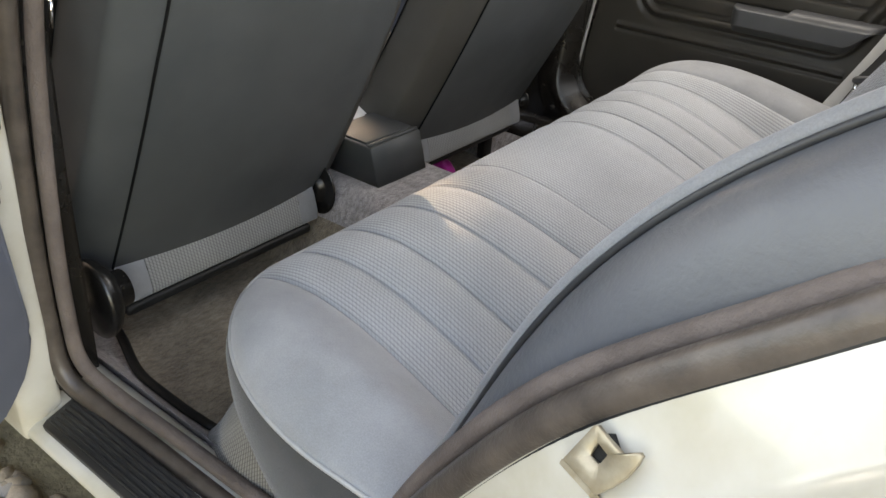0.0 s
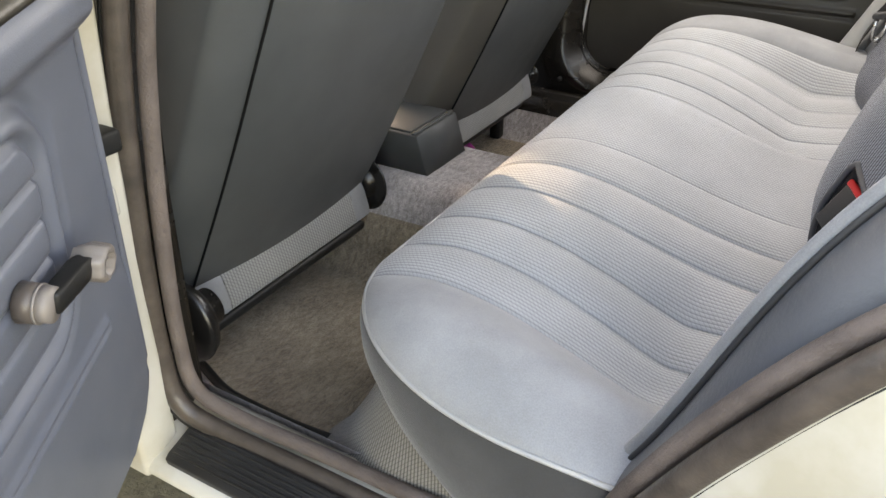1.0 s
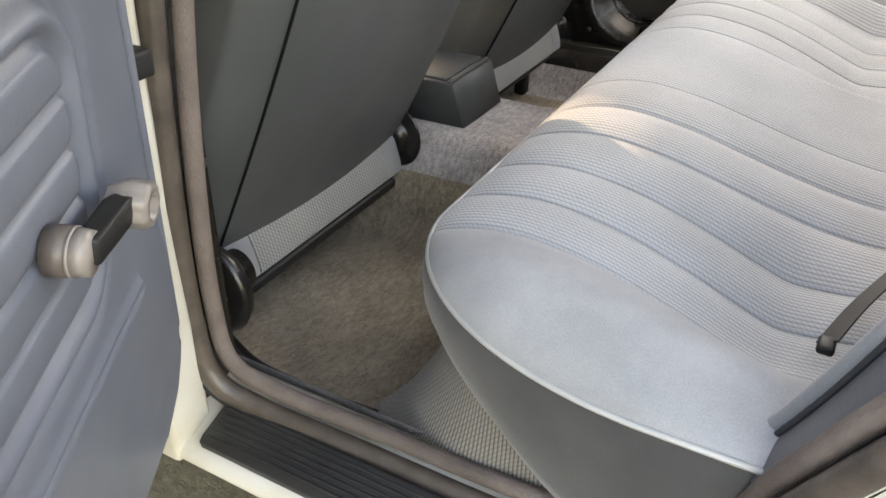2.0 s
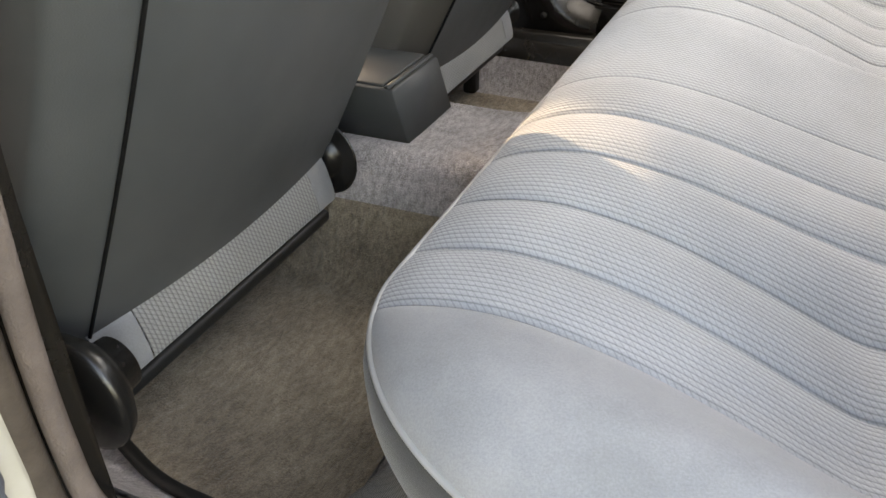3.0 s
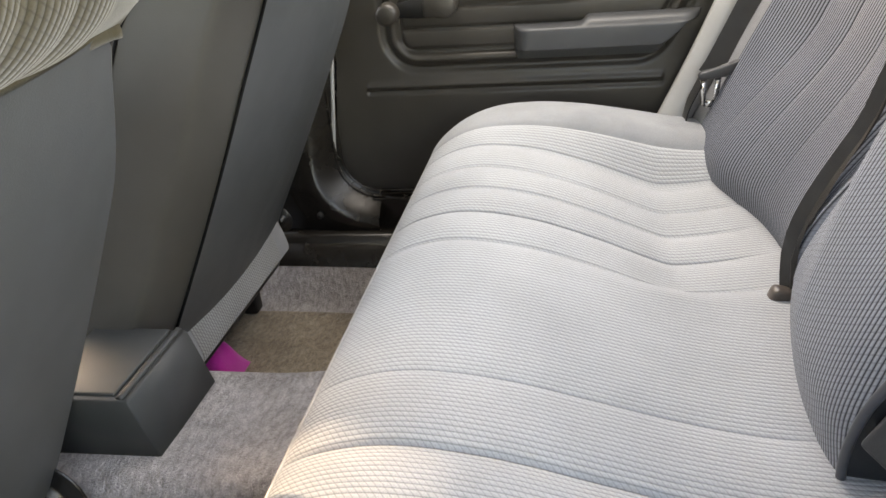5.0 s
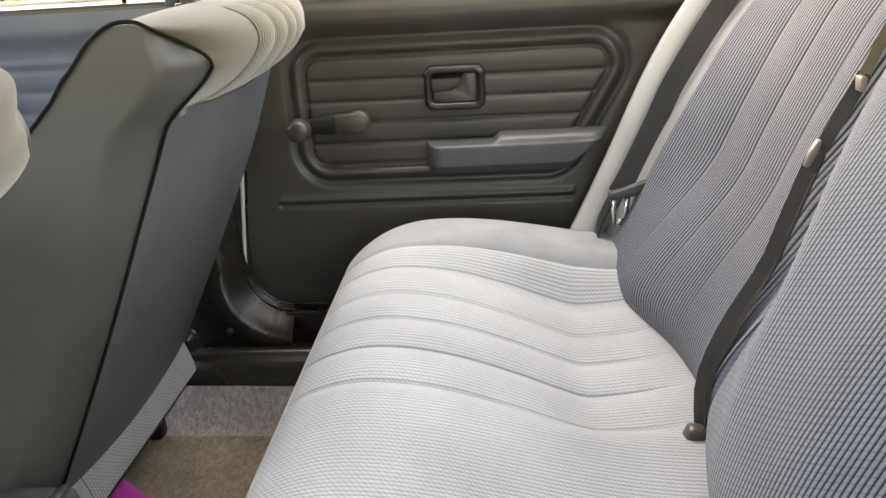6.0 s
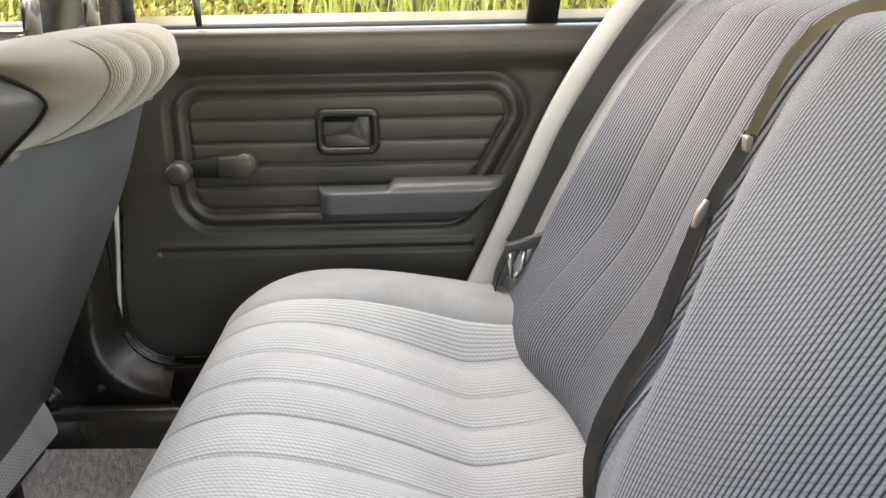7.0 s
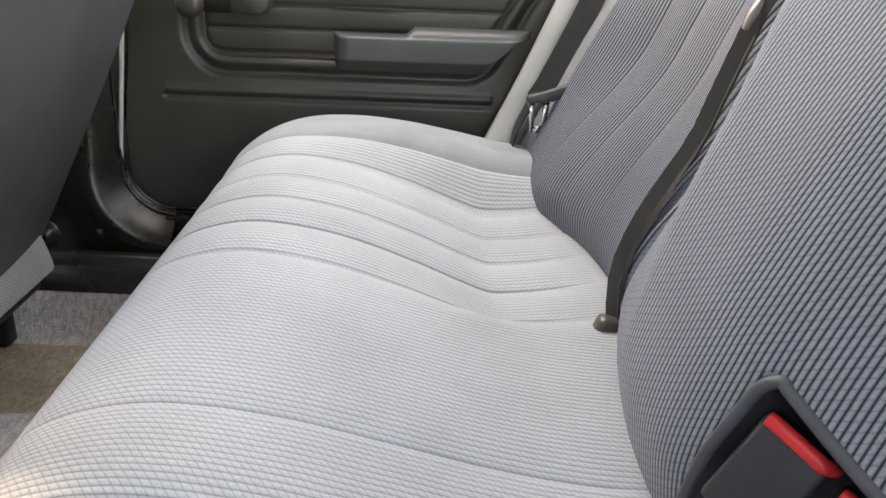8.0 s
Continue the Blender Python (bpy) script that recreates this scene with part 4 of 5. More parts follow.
EDGE = [p + Vector((0, -0.007, 0)) + Vector((p.x - mid.x, 0, p.z - mid.z)).normalized() * 0.0105 for p in OUTER]
structure("seal_lip", sweep(EDGE, circle(0.0032, 8), up=(0, 1, 0)), M_BLACK, "thin black outer lip of the door seal", "seal")


def jamb(u, v):
    """Painted jamb behind the door opening, turning out into the side of the car."""
    i = 118 + u * (len(OUTER) - 1 - 118)
    k = int(min(i, len(OUTER) - 2))
    p = OUTER[k].lerp(OUTER[k + 1], i - k)
    o = Vector((p.x - mid.x, 0, p.z - mid.z)).normalized()
    if v < 0.4:
        t = v / 0.4
        return p + Vector((0, -0.008 - 0.030 * t, 0)) + o * (0.006 + 0.055 * t)
    if v < 0.6:
        t = (v - 0.4) / 0.2
        return p + Vector((0, -0.038 - 0.075 * sm(0, 1, t), 0)) + o * (0.061 + 0.02 * t)
    t = (v - 0.6) / 0.4
    return p + Vector((0.0, -0.113 - 0.012 * math.sin(math.pi * t), 0)) + o * (0.081 + 0.35 * t)


structure("rear_wing", grid(jamb, 70, 30), M_PAINT, "cream white rear wing and door jamb", "car body")
structure("rear_quarter", grid(lambda u, v: (0.95 + 0.6 * u, -0.775 - 0.02 * math.sin(math.pi * v), 0.25 + 0.66 * v), 12, 10), M_PAINT, "cream white quarter panel behind the wheel arch", "car body")

# pillars
structure("pillar_near", prism([(-0.375, 0.29), (-0.276, 0.29), (-0.276, 0.56), (-0.266, 0.72), (-0.250, 0.86), (-0.242, 0.92), (-0.375, 0.92)], "y", -0.704, -0.652, 0.006), M_PAINT, "cream white painted door pillar", "car body")
structure("pillar_near_top", prism([(-0.35, 0.90), (-0.245, 0.90), (-0.19, 1.29), (-0.27, 1.29)], "y", -0.69, -0.60, 0.004), M_PAINT, "cream white upper door pillar", "car body")
structure("pillar_near_trim", prism([(-0.40, 0.30), (-0.288, 0.30), (-0.284, 0.60), (-0.215, 1.28), (-0.28, 1.28), (-0.38, 0.7)], "y", -0.646, -0.592, 0.008), M_PILLAR, "dark plastic pillar trim", "trim")
structure("pillar_far_trim", prism([(-0.47, 0.27), (-0.33, 0.27), (-0.318, 0.50), (-0.27, 0.90), (-0.215, 1.28), (-0.30, 1.28), (-0.42, 0.7)], "y", 0.650, 0.72, 0.008), M_PILLAR, "dark brown plastic pillar trim", "trim")
# rounded foot of the far pillar trim, with its screw
FOOT = (-0.245, 0.460)


def foot_at(r, v):
    """Point across the foot: straight down the pillar, then round under the door's corner."""
    if v < 0.35:
        return FOOT[0] - r, FOOT[1] + 0.16 * (1 - v / 0.35)
    a = (v - 0.35) / 0.65 * math.pi / 2
    k = r * (1 + 0.9 * max(r - 0.08, 0) * math.sin(2 * a))
    return FOOT[0] - k * math.cos(a), FOOT[1] - k * math.sin(a)


def foot_skin(u, v):
    x, z = foot_at(0.064 + 0.098 * u, v)
    swell = sm(0.15, 0.6, v)
    return (x, 0.655 - (0.030 + 0.016 * swell) * sm(0.0, 0.50, u) + (0.016 * swell) * sm(0.55, 1.0, u), z)


structure("pillar_foot", grid(foot_skin, 40, 60), M_PILLAR, "flared dark plastic foot of the pillar", "trim")
structure("trim_screw", rod((-0.350, 0.622, 0.364), (-0.350, 0.607, 0.366), 0.006), M_BLACK, "small black trim screw", "screw")
for k in range(2):
    pts = []
    for j in range(40):
        r = 0.0665 + 0.0085 * k
        q = foot_skin((r - 0.064) / 0.098, j / 39)
        pts.append(Vector((q[0], q[1] - 0.001, q[2])))
    structure("foot_ridge", sweep(pts, circle(0.0030 - 0.0006 * (1 - k), 8), up=(0, 1, 0)), M_PILLAR, "raised ridge of the dark plastic trim", "trim")
    e = pts[-1]
    structure("sill_ridge_far", sweep([Vector((e.x + 0.05 * j, e.y, e.z - 0.012 * k * min(j, 1))) for j in range(14)], circle(0.0042, 8)), M_PILLAR, "dark raised ridge along the far sill", "trim")

# front doors (shut), with their own pleated trim
for s, nm in ((-1, "front_door_near"), (1, "front_door_far")):
    def fd(u, v, s=s):
        x, z = -1.30 + 0.93 * u, 0.36 + 0.530 * v
        h = 0.018 * sm(0.83, 0.865, z)
        if 0.6 < z < 0.82 and x < -0.42:
            h += 0.004 * math.sin(math.pi * (((z - 0.6) / 0.034) % 1)) ** 0.5
        return (x, s * (0.668 - h), z)
    structure(nm, grid(fd, 30, 130), M_TRIM_SKYLIT, "front door with pleated vinyl trim coloured blue-grey as if skylit", "car door")
    structure(nm + "_skin", block((-1.35, min(s * 0.76, s * 0.785), 0.29), (-0.37, max(s * 0.76, s * 0.785), 0.905), 0.006), M_PAINT, "cream white front door skin", "car door")
    structure(nm + "_ledge", block((-1.35, min(s * 0.655, s * 0.76), 0.883), (-0.36, max(s * 0.655, s * 0.76), 0.898), 0.004), M_TRIM, "window ledge of the front door", "car door")
    structure(nm + "_pin", rod((-0.455, s * 0.682, 0.896), (-0.458, s * 0.682, 0.935), 0.0035, 8, 0.005), M_BLACK, "small black lock pin", "lock pin")
    g = structure(nm + "_glass", grid(lambda u, v, s=s: (-1.25 + 0.30 * v + (0.90 - 0.23 * v) * u, s * (0.72 - 0.115 * v), 0.893 + 0.387 * v), 2, 2), M_GLASS, "clear front door window", "window")
    g.visible_shadow = False

# roof, ends and glazing
structure("roof", grid(lambda u, v: (-0.98 + 1.70 * u, -0.64 + 1.28 * v, 1.315 + 0.035 * math.sin(math.pi * u) + 0.03 * math.sin(math.pi * v)), 20, 16), M_PAINT, "cream white car roof", "car roof")
structure("ceiling", grid(lambda u, v: (-0.98 + 1.70 * u, -0.62 + 1.24 * v, 1.285 + 0.02 * math.sin(math.pi * u) + 0.02 * math.sin(math.pi * v)), 20, 16), M_HEADLINER, "pale cloth headliner", "ceiling")
for s, nm in ((-1, "roof_rail_near"), (1, "roof_rail_far")):
    structure(nm, sweep(smooth_path([(-1.52, s * 0.74, 0.92), (-1.04, s * 0.655, 1.285), (-0.6, s * 0.640, 1.305), (0.2, s * 0.630, 1.305), (0.70, s * 0.62, 1.27), (1.15, s * 0.66, 0.95)], 10), circle(0.034, 10), up=(0, 1, 0)), M_PAINT, "cream white roof rail", "car body")
structure("windscreen_frame", block((-1.02, -0.60, 1.270), (-0.95, 0.60, 1.33), 0.01), M_HEADLINER, "pale header above the windscreen", "trim")
w = structure("windscreen", grid(lambda u, v: (-1.50 + 0.50 * v, (-0.66 + 0.08 * v) * (1 - 2 * u), 0.92 + 0.36 * v), 2, 2), M_GLASS, "clear windscreen", "window")
w.visible_shadow = False
w = structure("rear_window", grid(lambda u, v: (0.72 + 0.42 * v, (-0.56 - 0.06 * v) * (1 - 2 * u), 1.275 - 0.33 * v), 2, 2), M_GLASS, "clear rear window", "window")
w.visible_shadow = False
structure("dashboard", block((-1.52, -0.66, 0.45), (-1.15, 0.66, 0.90), 0.05, 4), M_BLACK, "dark dashboard across the front", "dashboard")
structure("bulkhead", block((-1.56, -0.75, 0.14), (-1.50, 0.75, 0.93), 0.004), M_CARPET, "carpeted front bulkhead", "wall")
structure("parcel_shelf", grid(lambda u, v: (0.56 + 0.62 * u, -0.62 + 1.24 * v, 0.925 + 0.01 * math.sin(math.pi * v)), 10, 14), M_LIGHT, "pale grey parcel shelf behind the rear seat", "shelf")
structure("seat_bulkhead", block((0.60, -0.62, 0.20), (0.64, 0.62, 0.92), 0.004), M_CARPET, "panel behind the rear backrest", "wall")
structure("underbody", block((-1.5, -0.60, 0.17), (1.4, 0.60, 0.20), 0.004), M_BLACK, "dark underside of the car floor", "car body")
structure("far_quarter", block((0.50, 0.70, 0.25), (1.5, 0.78, 0.92), 0.01), M_PAINT, "cream white far quarter panel", "car body")
structure("boot", block((1.15, -0.70, 0.30), (1.62, 0.70, 0.93), 0.03, 3), M_PAINT, "cream white boot", "car body")
for s, nm in ((-1, "rear_pillar_near"), (1, "rear_pillar_far")):
    structure(nm, prism([(0.60, 0.92), (1.15, 0.92), (0.80, 1.27), (0.50, 1.27)], "y", min(s * 0.60, s * 0.66), max(s * 0.60, s * 0.66), 0.006), M_LIGHT, "pale grey rear pillar trim", "trim")
# pale strip beside the far backrest
structure("quarter_trim", sweep(smooth_path([(0.232, 0.612, 0.49), (0.290, 0.612, 0.615), (0.350, 0.612, 0.755), (0.402, 0.610, 0.848), (0.466, 0.606, 0.935), (0.53, 0.60, 0.99)], 8), [(-0.028, -0.012), (0.028, -0.012), (0.028, 0.012), (-0.020, 0.012), (-0.028, 0.006)], up=(0, 1, 0)), M_LIGHT, "pale grey plastic strip beside the backrest", "trim")


# ---- seat belts ----
def webbing(path, width, up, mat_, parent, name="webbing", label=""):
    h = width / 2
    ob = part(name, sweep(path, [(-h, -0.0008), (h, -0.0008), (h, 0.0008), (-h, 0.0008)], up=up), mat_, parent, label)
    for p in ob.data.polygons:
        p.use_smooth = False
    return ob


belt = thing("seat_belt", "dark grey belt hanging beside the far backrest with its metal tongue", "seat belt", group="seat belts")
outer = smooth_path([(0.284, 0.572, 0.598), (0.298, 0.574, 0.622), (0.332, 0.577, 0.695), (0.366, 0.577, 0.771), (0.440, 0.575, 0.892), (0.52, 0.567, 0.99)], 10)
webbing(outer, 0.031, (0.12, 1, 0), M_BELT, belt)
webbing(smooth_path([(0.272, 0.566, 0.590), (0.256, 0.572, 0.545), (0.252, 0.576, 0.48)], 8), 0.034, (1, 0, 0), M_BLACK, belt, "lower_webbing")
tongue = part("tongue", prism([(0.268, 0.598), (0.304, 0.602), (0.324, 0.616), (0.328, 0.626), (0.320, 0.627), (0.306, 0.616), (0.273, 0.611), (0.266, 0.606)], "y", 0.542, 0.554, 0.003), M_TONGUE, belt, "dark grey tongue head")
part("tongue_blade", prism([(0.270, 0.604), (0.274, 0.562), (0.279, 0.558), (0.279, 0.604)], "y", 0.547, 0.550, 0.0), M_CHROME, tongue, "bright metal blade")
part("tongue_blade", prism([(0.290, 0.604), (0.290, 0.558), (0.295, 0.562), (0.299, 0.606)], "y", 0.547, 0.550, 0.0), M_CHROME, tongue, "bright metal blade")
part("tongue_tip", prism([(0.279, 0.558), (0.290, 0.558), (0.290, 0.568), (0.279, 0.568)], "y", 0.547, 0.550, 0.0), M_CHROME, tongue, "bright metal blade end")

lap = thing("seat_belt", "dark grey belt running down beside the full middle of the backrest", "seat belt", group="seat belts")
upper = smooth_path([(0.540, 0.090, 0.938), (0.494, 0.140, 0.931), (0.469, 0.178, 0.893), (0.444, 0.190, 0.820), (0.412, 0.190, 0.750)], 10)
# the lower run lies on the cloth beside the bulge and ends in the sleeve
lower = []
for k in range(15):
    z = 0.755 - 0.020 * k
    y = curve_at([(0.475, 0.150), (0.52, 0.165), (0.60, 0.178), (0.68, 0.186), (0.755, 0.190)], z)
    x = curve_at([(0.475, 0.316), (0.52, 0.334), (0.60, 0.362), (0.68, 0.388), (0.755, 0.413)], z)
    lower.append(Vector((min(x, rest_x(y, z) - 0.005, rest_x(y - 0.010, z) + 0.004), y, z)))
webbing(lower, 0.017, (0.6, 0.75, -0.2), M_BELT, lap)
webbing(upper[29:], 0.013, (0.6, 0.75, -0.2), M_BELT, lap, "upper_webbing")
webbing(upper[:31], 0.010, (0.6, 0.75, -0.2), M_TAN, lap, "worn_webbing", "sun-faded olive upper webbing")


def slot(u, v):
    p = lower[int(round(u * (len(lower) - 1)))]
    y = p.y - 0.005 - (0.004 + 0.014 * sm(0.35, 0.75, u)) * v
    return (min(p.x + 0.003, rest_x(y, p.z) - 0.003), y, p.z)


# black sheet beside the belt in place of the crevice's shadow
part("slot_shade", grid(slot, len(lower), 4), M_BLACK, lap, "black strip standing for the shade in the slot behind the belt")
part("guide_clip", block((0.440, 0.180, 0.812), (0.446, 0.199, 0.826), 0.002), M_KNOB, lap, "pale plastic guide clip")
part("slide", prism([(0.402, 0.742), (0.407, 0.741), (0.414, 0.756), (0.417, 0.767), (0.413, 0.768), (0.406, 0.756)], "y", 0.188, 0.197, 0.0020), M_KNOB, lap, "pale slide clip on the belt")
part("anchor_sleeve", prism([(0.283, 0.450), (0.304, 0.446), (0.319, 0.486), (0.299, 0.491)], "y", 0.129, 0.149, 0.005), M_BROWN, lap, "dark plastic anchor sleeve")


def buckle(at, tilt, label):
    """Flat buckle: the red button fills its upper edge and bends down at one end."""
    b = thing("belt_buckle", label, "belt buckle", group="belt buckles")
    x, y, z = at
    b.location = at
    part("body", block((x - 0.011, y - 0.0225, z - 0.064), (x + 0.011, y + 0.0195, z - 0.001), 0.004, 3), M_BUCKLE, b, "dark grey plastic buckle body")
    path = [Vector((x - 0.0105, y + 0.0165, z - 0.0035)), Vector((x - 0.0108, y + 0.010, z - 0.0030)), Vector((x - 0.0108, y - 0.012, z - 0.0030)), Vector((x - 0.0095, y - 0.0185, z - 0.0035)), Vector((x + 0.003, y - 0.0225, z - 0.004))]
    part("release_button", sweep(smooth_path(path, 5), circle(0.0040, 10, 1.0, 1.15)), M_RED, b, "bright red release button")
    b.rotation_euler = (radians(tilt[0]), radians(tilt[1]), radians(tilt[2]))
    return b


pocket = thing("buckle_pocket", "dark recessed pocket for the belt buckles in the backrest", "pocket")


def lining(u, v):
    y = pocket_edge(0.455 + 0.145 * v) - 0.003 - 0.080 * u
    z = 0.455 + (pocket_top(y) - 0.4585) * v
    return (rest_x(y, z) - 0.0015, y, z)


part("lining", grid(lining, 60, 60), M_PIPE_DARK, pocket)
rim = smooth_path([(rest_x(pocket_edge(z), z, False), pocket_edge(z), z) for z in (0.465, 0.50, 0.54, 0.575, 0.592)] + [(rest_x(y, pocket_top(y), False), y, pocket_top(y)) for y in (-0.1505, -0.157, -0.165, -0.185, -0.20, -0.22)], 8)
part("rim", sweep(rim, circle(0.0038, 10)), M_RIM, pocket, "dark stitched rim of the pocket")
buckle((0.3405, -0.1560, 0.573), (20, 18, 45), "black seat belt buckle with a red release button")
buckle((0.3715, -0.1860, 0.548), (20, 18, 45), "black seat belt buckle with a red release button")
strap = thing("seat_belt", "black belt strap lying in the crease of the rear seat", "seat belt", group="seat belts")
webbing(smooth_path([(0.248, -0.470, 0.490), (0.266, -0.40, 0.489), (0.2955, -0.32, 0.494), (0.326, -0.262, 0.508)], 8), 0.018, (-0.6, 0.1, 1), M_BLACK, strap)
part("tongue", block((0.241, -0.484, 0.485), (0.255, -0.464, 0.493), 0.003), M_BLACK, strap)

# ---- small things ----
striker = thing("door_striker", "yellow zinc-plated door striker plate with a square hole", "door striker")
striker.matrix_world = look((0.4135, -0.699, 0.7235), (0.4135 - 0.43, -0.699 - 0.84, 0.7235 + 0.34), 28) @ Matrix.Scale(0.62, 4)


def striker_mesh():
    """Plate with a square hole and an ear that sweeps out to one side."""
    out = [(0.0072, -0.0388), (-0.0063, -0.0288), (-0.0232, -0.0183), (-0.0267, -0.0131), (-0.0275, 0.0044), (-0.0263, 0.0222), (-0.0220, 0.0365), (-0.0179, 0.0445), (-0.0144, 0.0438),
           (-0.0120, 0.0339), (-0.0084, 0.0268), (0.0054, 0.0191), (0.0197, 0.0124), (0.0216, 0.0078), (0.0163, -0.0143), (0.0110, -0.0365)]
    quad = [(0.0080, 0.0069), (-0.0049, 0.0130), (-0.0084, 0.0003), (0.0036, -0.0069)]
    c = (-0.0004, 0.0034)
    hole = []
    for x, y in out:
        d = (x - c[0], y - c[1])
        best = 9.0
        for (ax, ay), (bx, by) in zip(quad, quad[1:] + quad[:1]):
            ex, ey = bx - ax, by - ay
            det = ex * d[1] - ey * d[0]
            if abs(det) > 1e-12:
                k = (ex * (ay - c[1]) - ey * (ax - c[0])) / det
                if k > 0:
                    best = min(best, k)
        hole.append((c[0] + d[0] * best, c[1] + d[1] * best))
    bm = bmesh.new()
    fr = [[bm.verts.new((x * f, y * f, -z)) for x, y in loop] for loop, z, f in ((out, 0.0, 1.0), (out, 0.0028, 1.0), (out, 0.004, 0.96), (hole, 0.004, 1.0), (hole, 0.0, 1.0))]
    for r, q in zip(fr, fr[1:] + fr[:1]):
        for k in range(16):
            bm.faces.new((r[k], q[k], q[(k + 1) % 16], r[(k + 1) % 16]))
    return bm


def lip_mesh():
    """Folded lip along the plate's lower edge."""
    bm = bmesh.new()
    a, b, o = Vector((0.0095, -0.0385, 0)), Vector((-0.0250, -0.0165, 0)), Vector((-0.0065, -0.0100, 0))
    rings = [[bm.verts.new(p + o * k + Vector((0, 0, z))) for k, z in ((-0.25, -0.0045), (0.15, -0.0050), (0.45, 0.0), (0.75, 0.014), (0.55, 0.014), (0.0, 0.002))] for p in (a, b)]
    for k in range(6):
        bm.faces.new((rings[0][k], rings[0][(k + 1) % 6], rings[1][(k + 1) % 6], rings[1][k]))
    bm.faces.new(rings[0][::-1])
    bm.faces.new(rings[1])
    return bm


for nm, mesh, m in (("plate", striker_mesh(), M_ZINC), ("folded_lip", lip_mesh(), M_ZINC), ("recess", block((-0.012, -0.010, 0.001), (0.012, 0.016, 0.010), 0.001), M_BLACK)):
    bmesh.ops.recalc_face_normals(mesh, faces=mesh.faces)
    me = bm_mesh(mesh, nm, nm == "plate")
    me.materials.append(m)
    ob = new(nm, me)
    ob.parent = striker

tag = thing("pink_cloth", "bright pink cloth poking out under the front seat", "cloth")
part("fold", grid(lambda u, v: (-0.475 + 0.075 * u, 0.255 + 0.090 * v, floor_z(-0.44, 0.30) + 0.006 + 0.066 * (math.sin(math.pi * u) * math.sin(math.pi * v)) ** 0.6 + 0.005 * math.sin(14 * v + 5 * u) * math.sin(math.pi * u)), 18, 22), M_PINK, tag)

bolt = thing("floor_bracket", "bright steel bracket bolted beside the centre console", "bracket")
part("plate", block((-0.412, -0.034, 0.386), (-0.386, -0.006, 0.391), 0.0012), M_CHROME, bolt)
part("bolt_head", rod((-0.398, -0.020, 0.390), (-0.398, -0.020, 0.399), 0.006, 6), M_BLACK, bolt)

sheet = thing("paper_sheet", "white folded paper lying on the front console", "paper")
for h, lean in ((0.0, 0.55), (0.006, 0.62)):
    part("leaf", grid(lambda u, v, h=h, lean=lean: (-0.452 - 0.17 * u, 0.048 + 0.090 * v + 0.006 * u, 0.448 + h + lean * 0.17 * u ** 1.15 + 0.004 * math.sin(3 * v + 2 * u)), 12, 8), M_PAPER, sheet)

hinge = thing("steel_hinge", "black steel hinge on the painted door pillar", "hinge", group="door hinges")
part("leaf", block((-0.262, -0.735, 0.690), (-0.235, -0.668, 0.712), 0.004), M_BLACK, hinge)
part("knuckle", rod((-0.252, -0.742, 0.680), (-0.252, -0.742, 0.722), 0.010), M_BLACK, hinge)
anchor = thing("belt_hanger", "pale metal belt hanger on the dark pillar trim", "belt hanger")
part("loop", sweep(smooth_path([(-0.262, -0.588, 0.806), (-0.245, -0.586, 0.812), (-0.222, -0.584, 0.822), (-0.212, -0.586, 0.832)], 6), circle(0.005, 8)), M_LIGHT, anchor)
part("hook", rod((-0.259, -0.588, 0.796), (-0.267, -0.588, 0.768), 0.0022), M_CHROME, anchor)
clip = thing("door_check", "cream painted door check with black ends on the pillar", "door check")
part("strap", block((-0.274, -0.722, 0.622), (-0.254, -0.672, 0.652), 0.004), M_PAINT, clip)
for z in (0.613, 0.661):
    part("pivot", block((-0.274, -0.718, z - 0.006), (-0.256, -0.676, z + 0.006), 0.003), M_BLACK, clip)


# ---- outside ----
def ground_z(x, y):
    return 1.15 * sm(1.9, 4.6, y) + 0.25 * sm(4.6, 12, y) + 0.02 * math.sin(1.7 * x) * math.sin(2.3 * y)


def ground_fn(u, v):
    a, b = 2 * u - 1, 2 * v - 1
    x = math.copysign(abs(a) ** 3, a) * 900
    y = math.copysign(abs(b) ** 3, b) * 900
    return (x, y, ground_z(x, y))


structure("ground", grid(ground_fn, 150, 150), M_GROUND, "brown earth and gravel yard rising to a grassy bank", "ground")

rng = random.Random(4)


def stone_mesh(r):
    bm = bmesh.new()
    bmesh.ops.create_icosphere(bm, subdivisions=1, radius=r)
    for v in bm.verts:
        v.co *= 1 + 0.35 * (rng.random() - 0.5)
        v.co.z *= 0.6
    return bm_mesh(bm, "pebble")


kinds = [stone_mesh(r) for r in (0.014, 0.018, 0.022, 0.027)]
for k in kinds:
    k.materials.append(M_STONE)
bed = bpy.data.objects["ground"]
for i in range(280):
    x, y = rng.uniform(-0.45, 0.25), rng.uniform(-0.98, -0.66)
    ob = new("pebble", rng.choice(kinds))
    ob.parent = bed
    ob.location = (x, y, ground_z(x, y) + rng.uniform(0.002, 0.012))
    ob.rotation_euler = (rng.uniform(-0.4, 0.4), rng.uniform(-0.4, 0.4), rng.uniform(0, 6.28))
verts, faces = [], []
for i in range(3500):
    x, y = rng.uniform(-1.6, 1.6), rng.uniform(-2.4, -0.62)
    src = rng.choice(kinds)
    o = len(verts)
    a, s = rng.uniform(0, 6.28), rng.uniform(0.7, 1.2)
    for v in src.vertices:
        verts.append((x + s * (v.co.x * math.cos(a) - v.co.y * math.sin(a)), y + s * (v.co.x * math.sin(a) + v.co.y * math.cos(a)), ground_z(x, y) + s * v.co.z + rng.uniform(-0.004, 0.004)))
    faces += [tuple(o + j for j in p.vertices) for p in src.polygons]
me = mesh_from(verts, faces, "gravel")
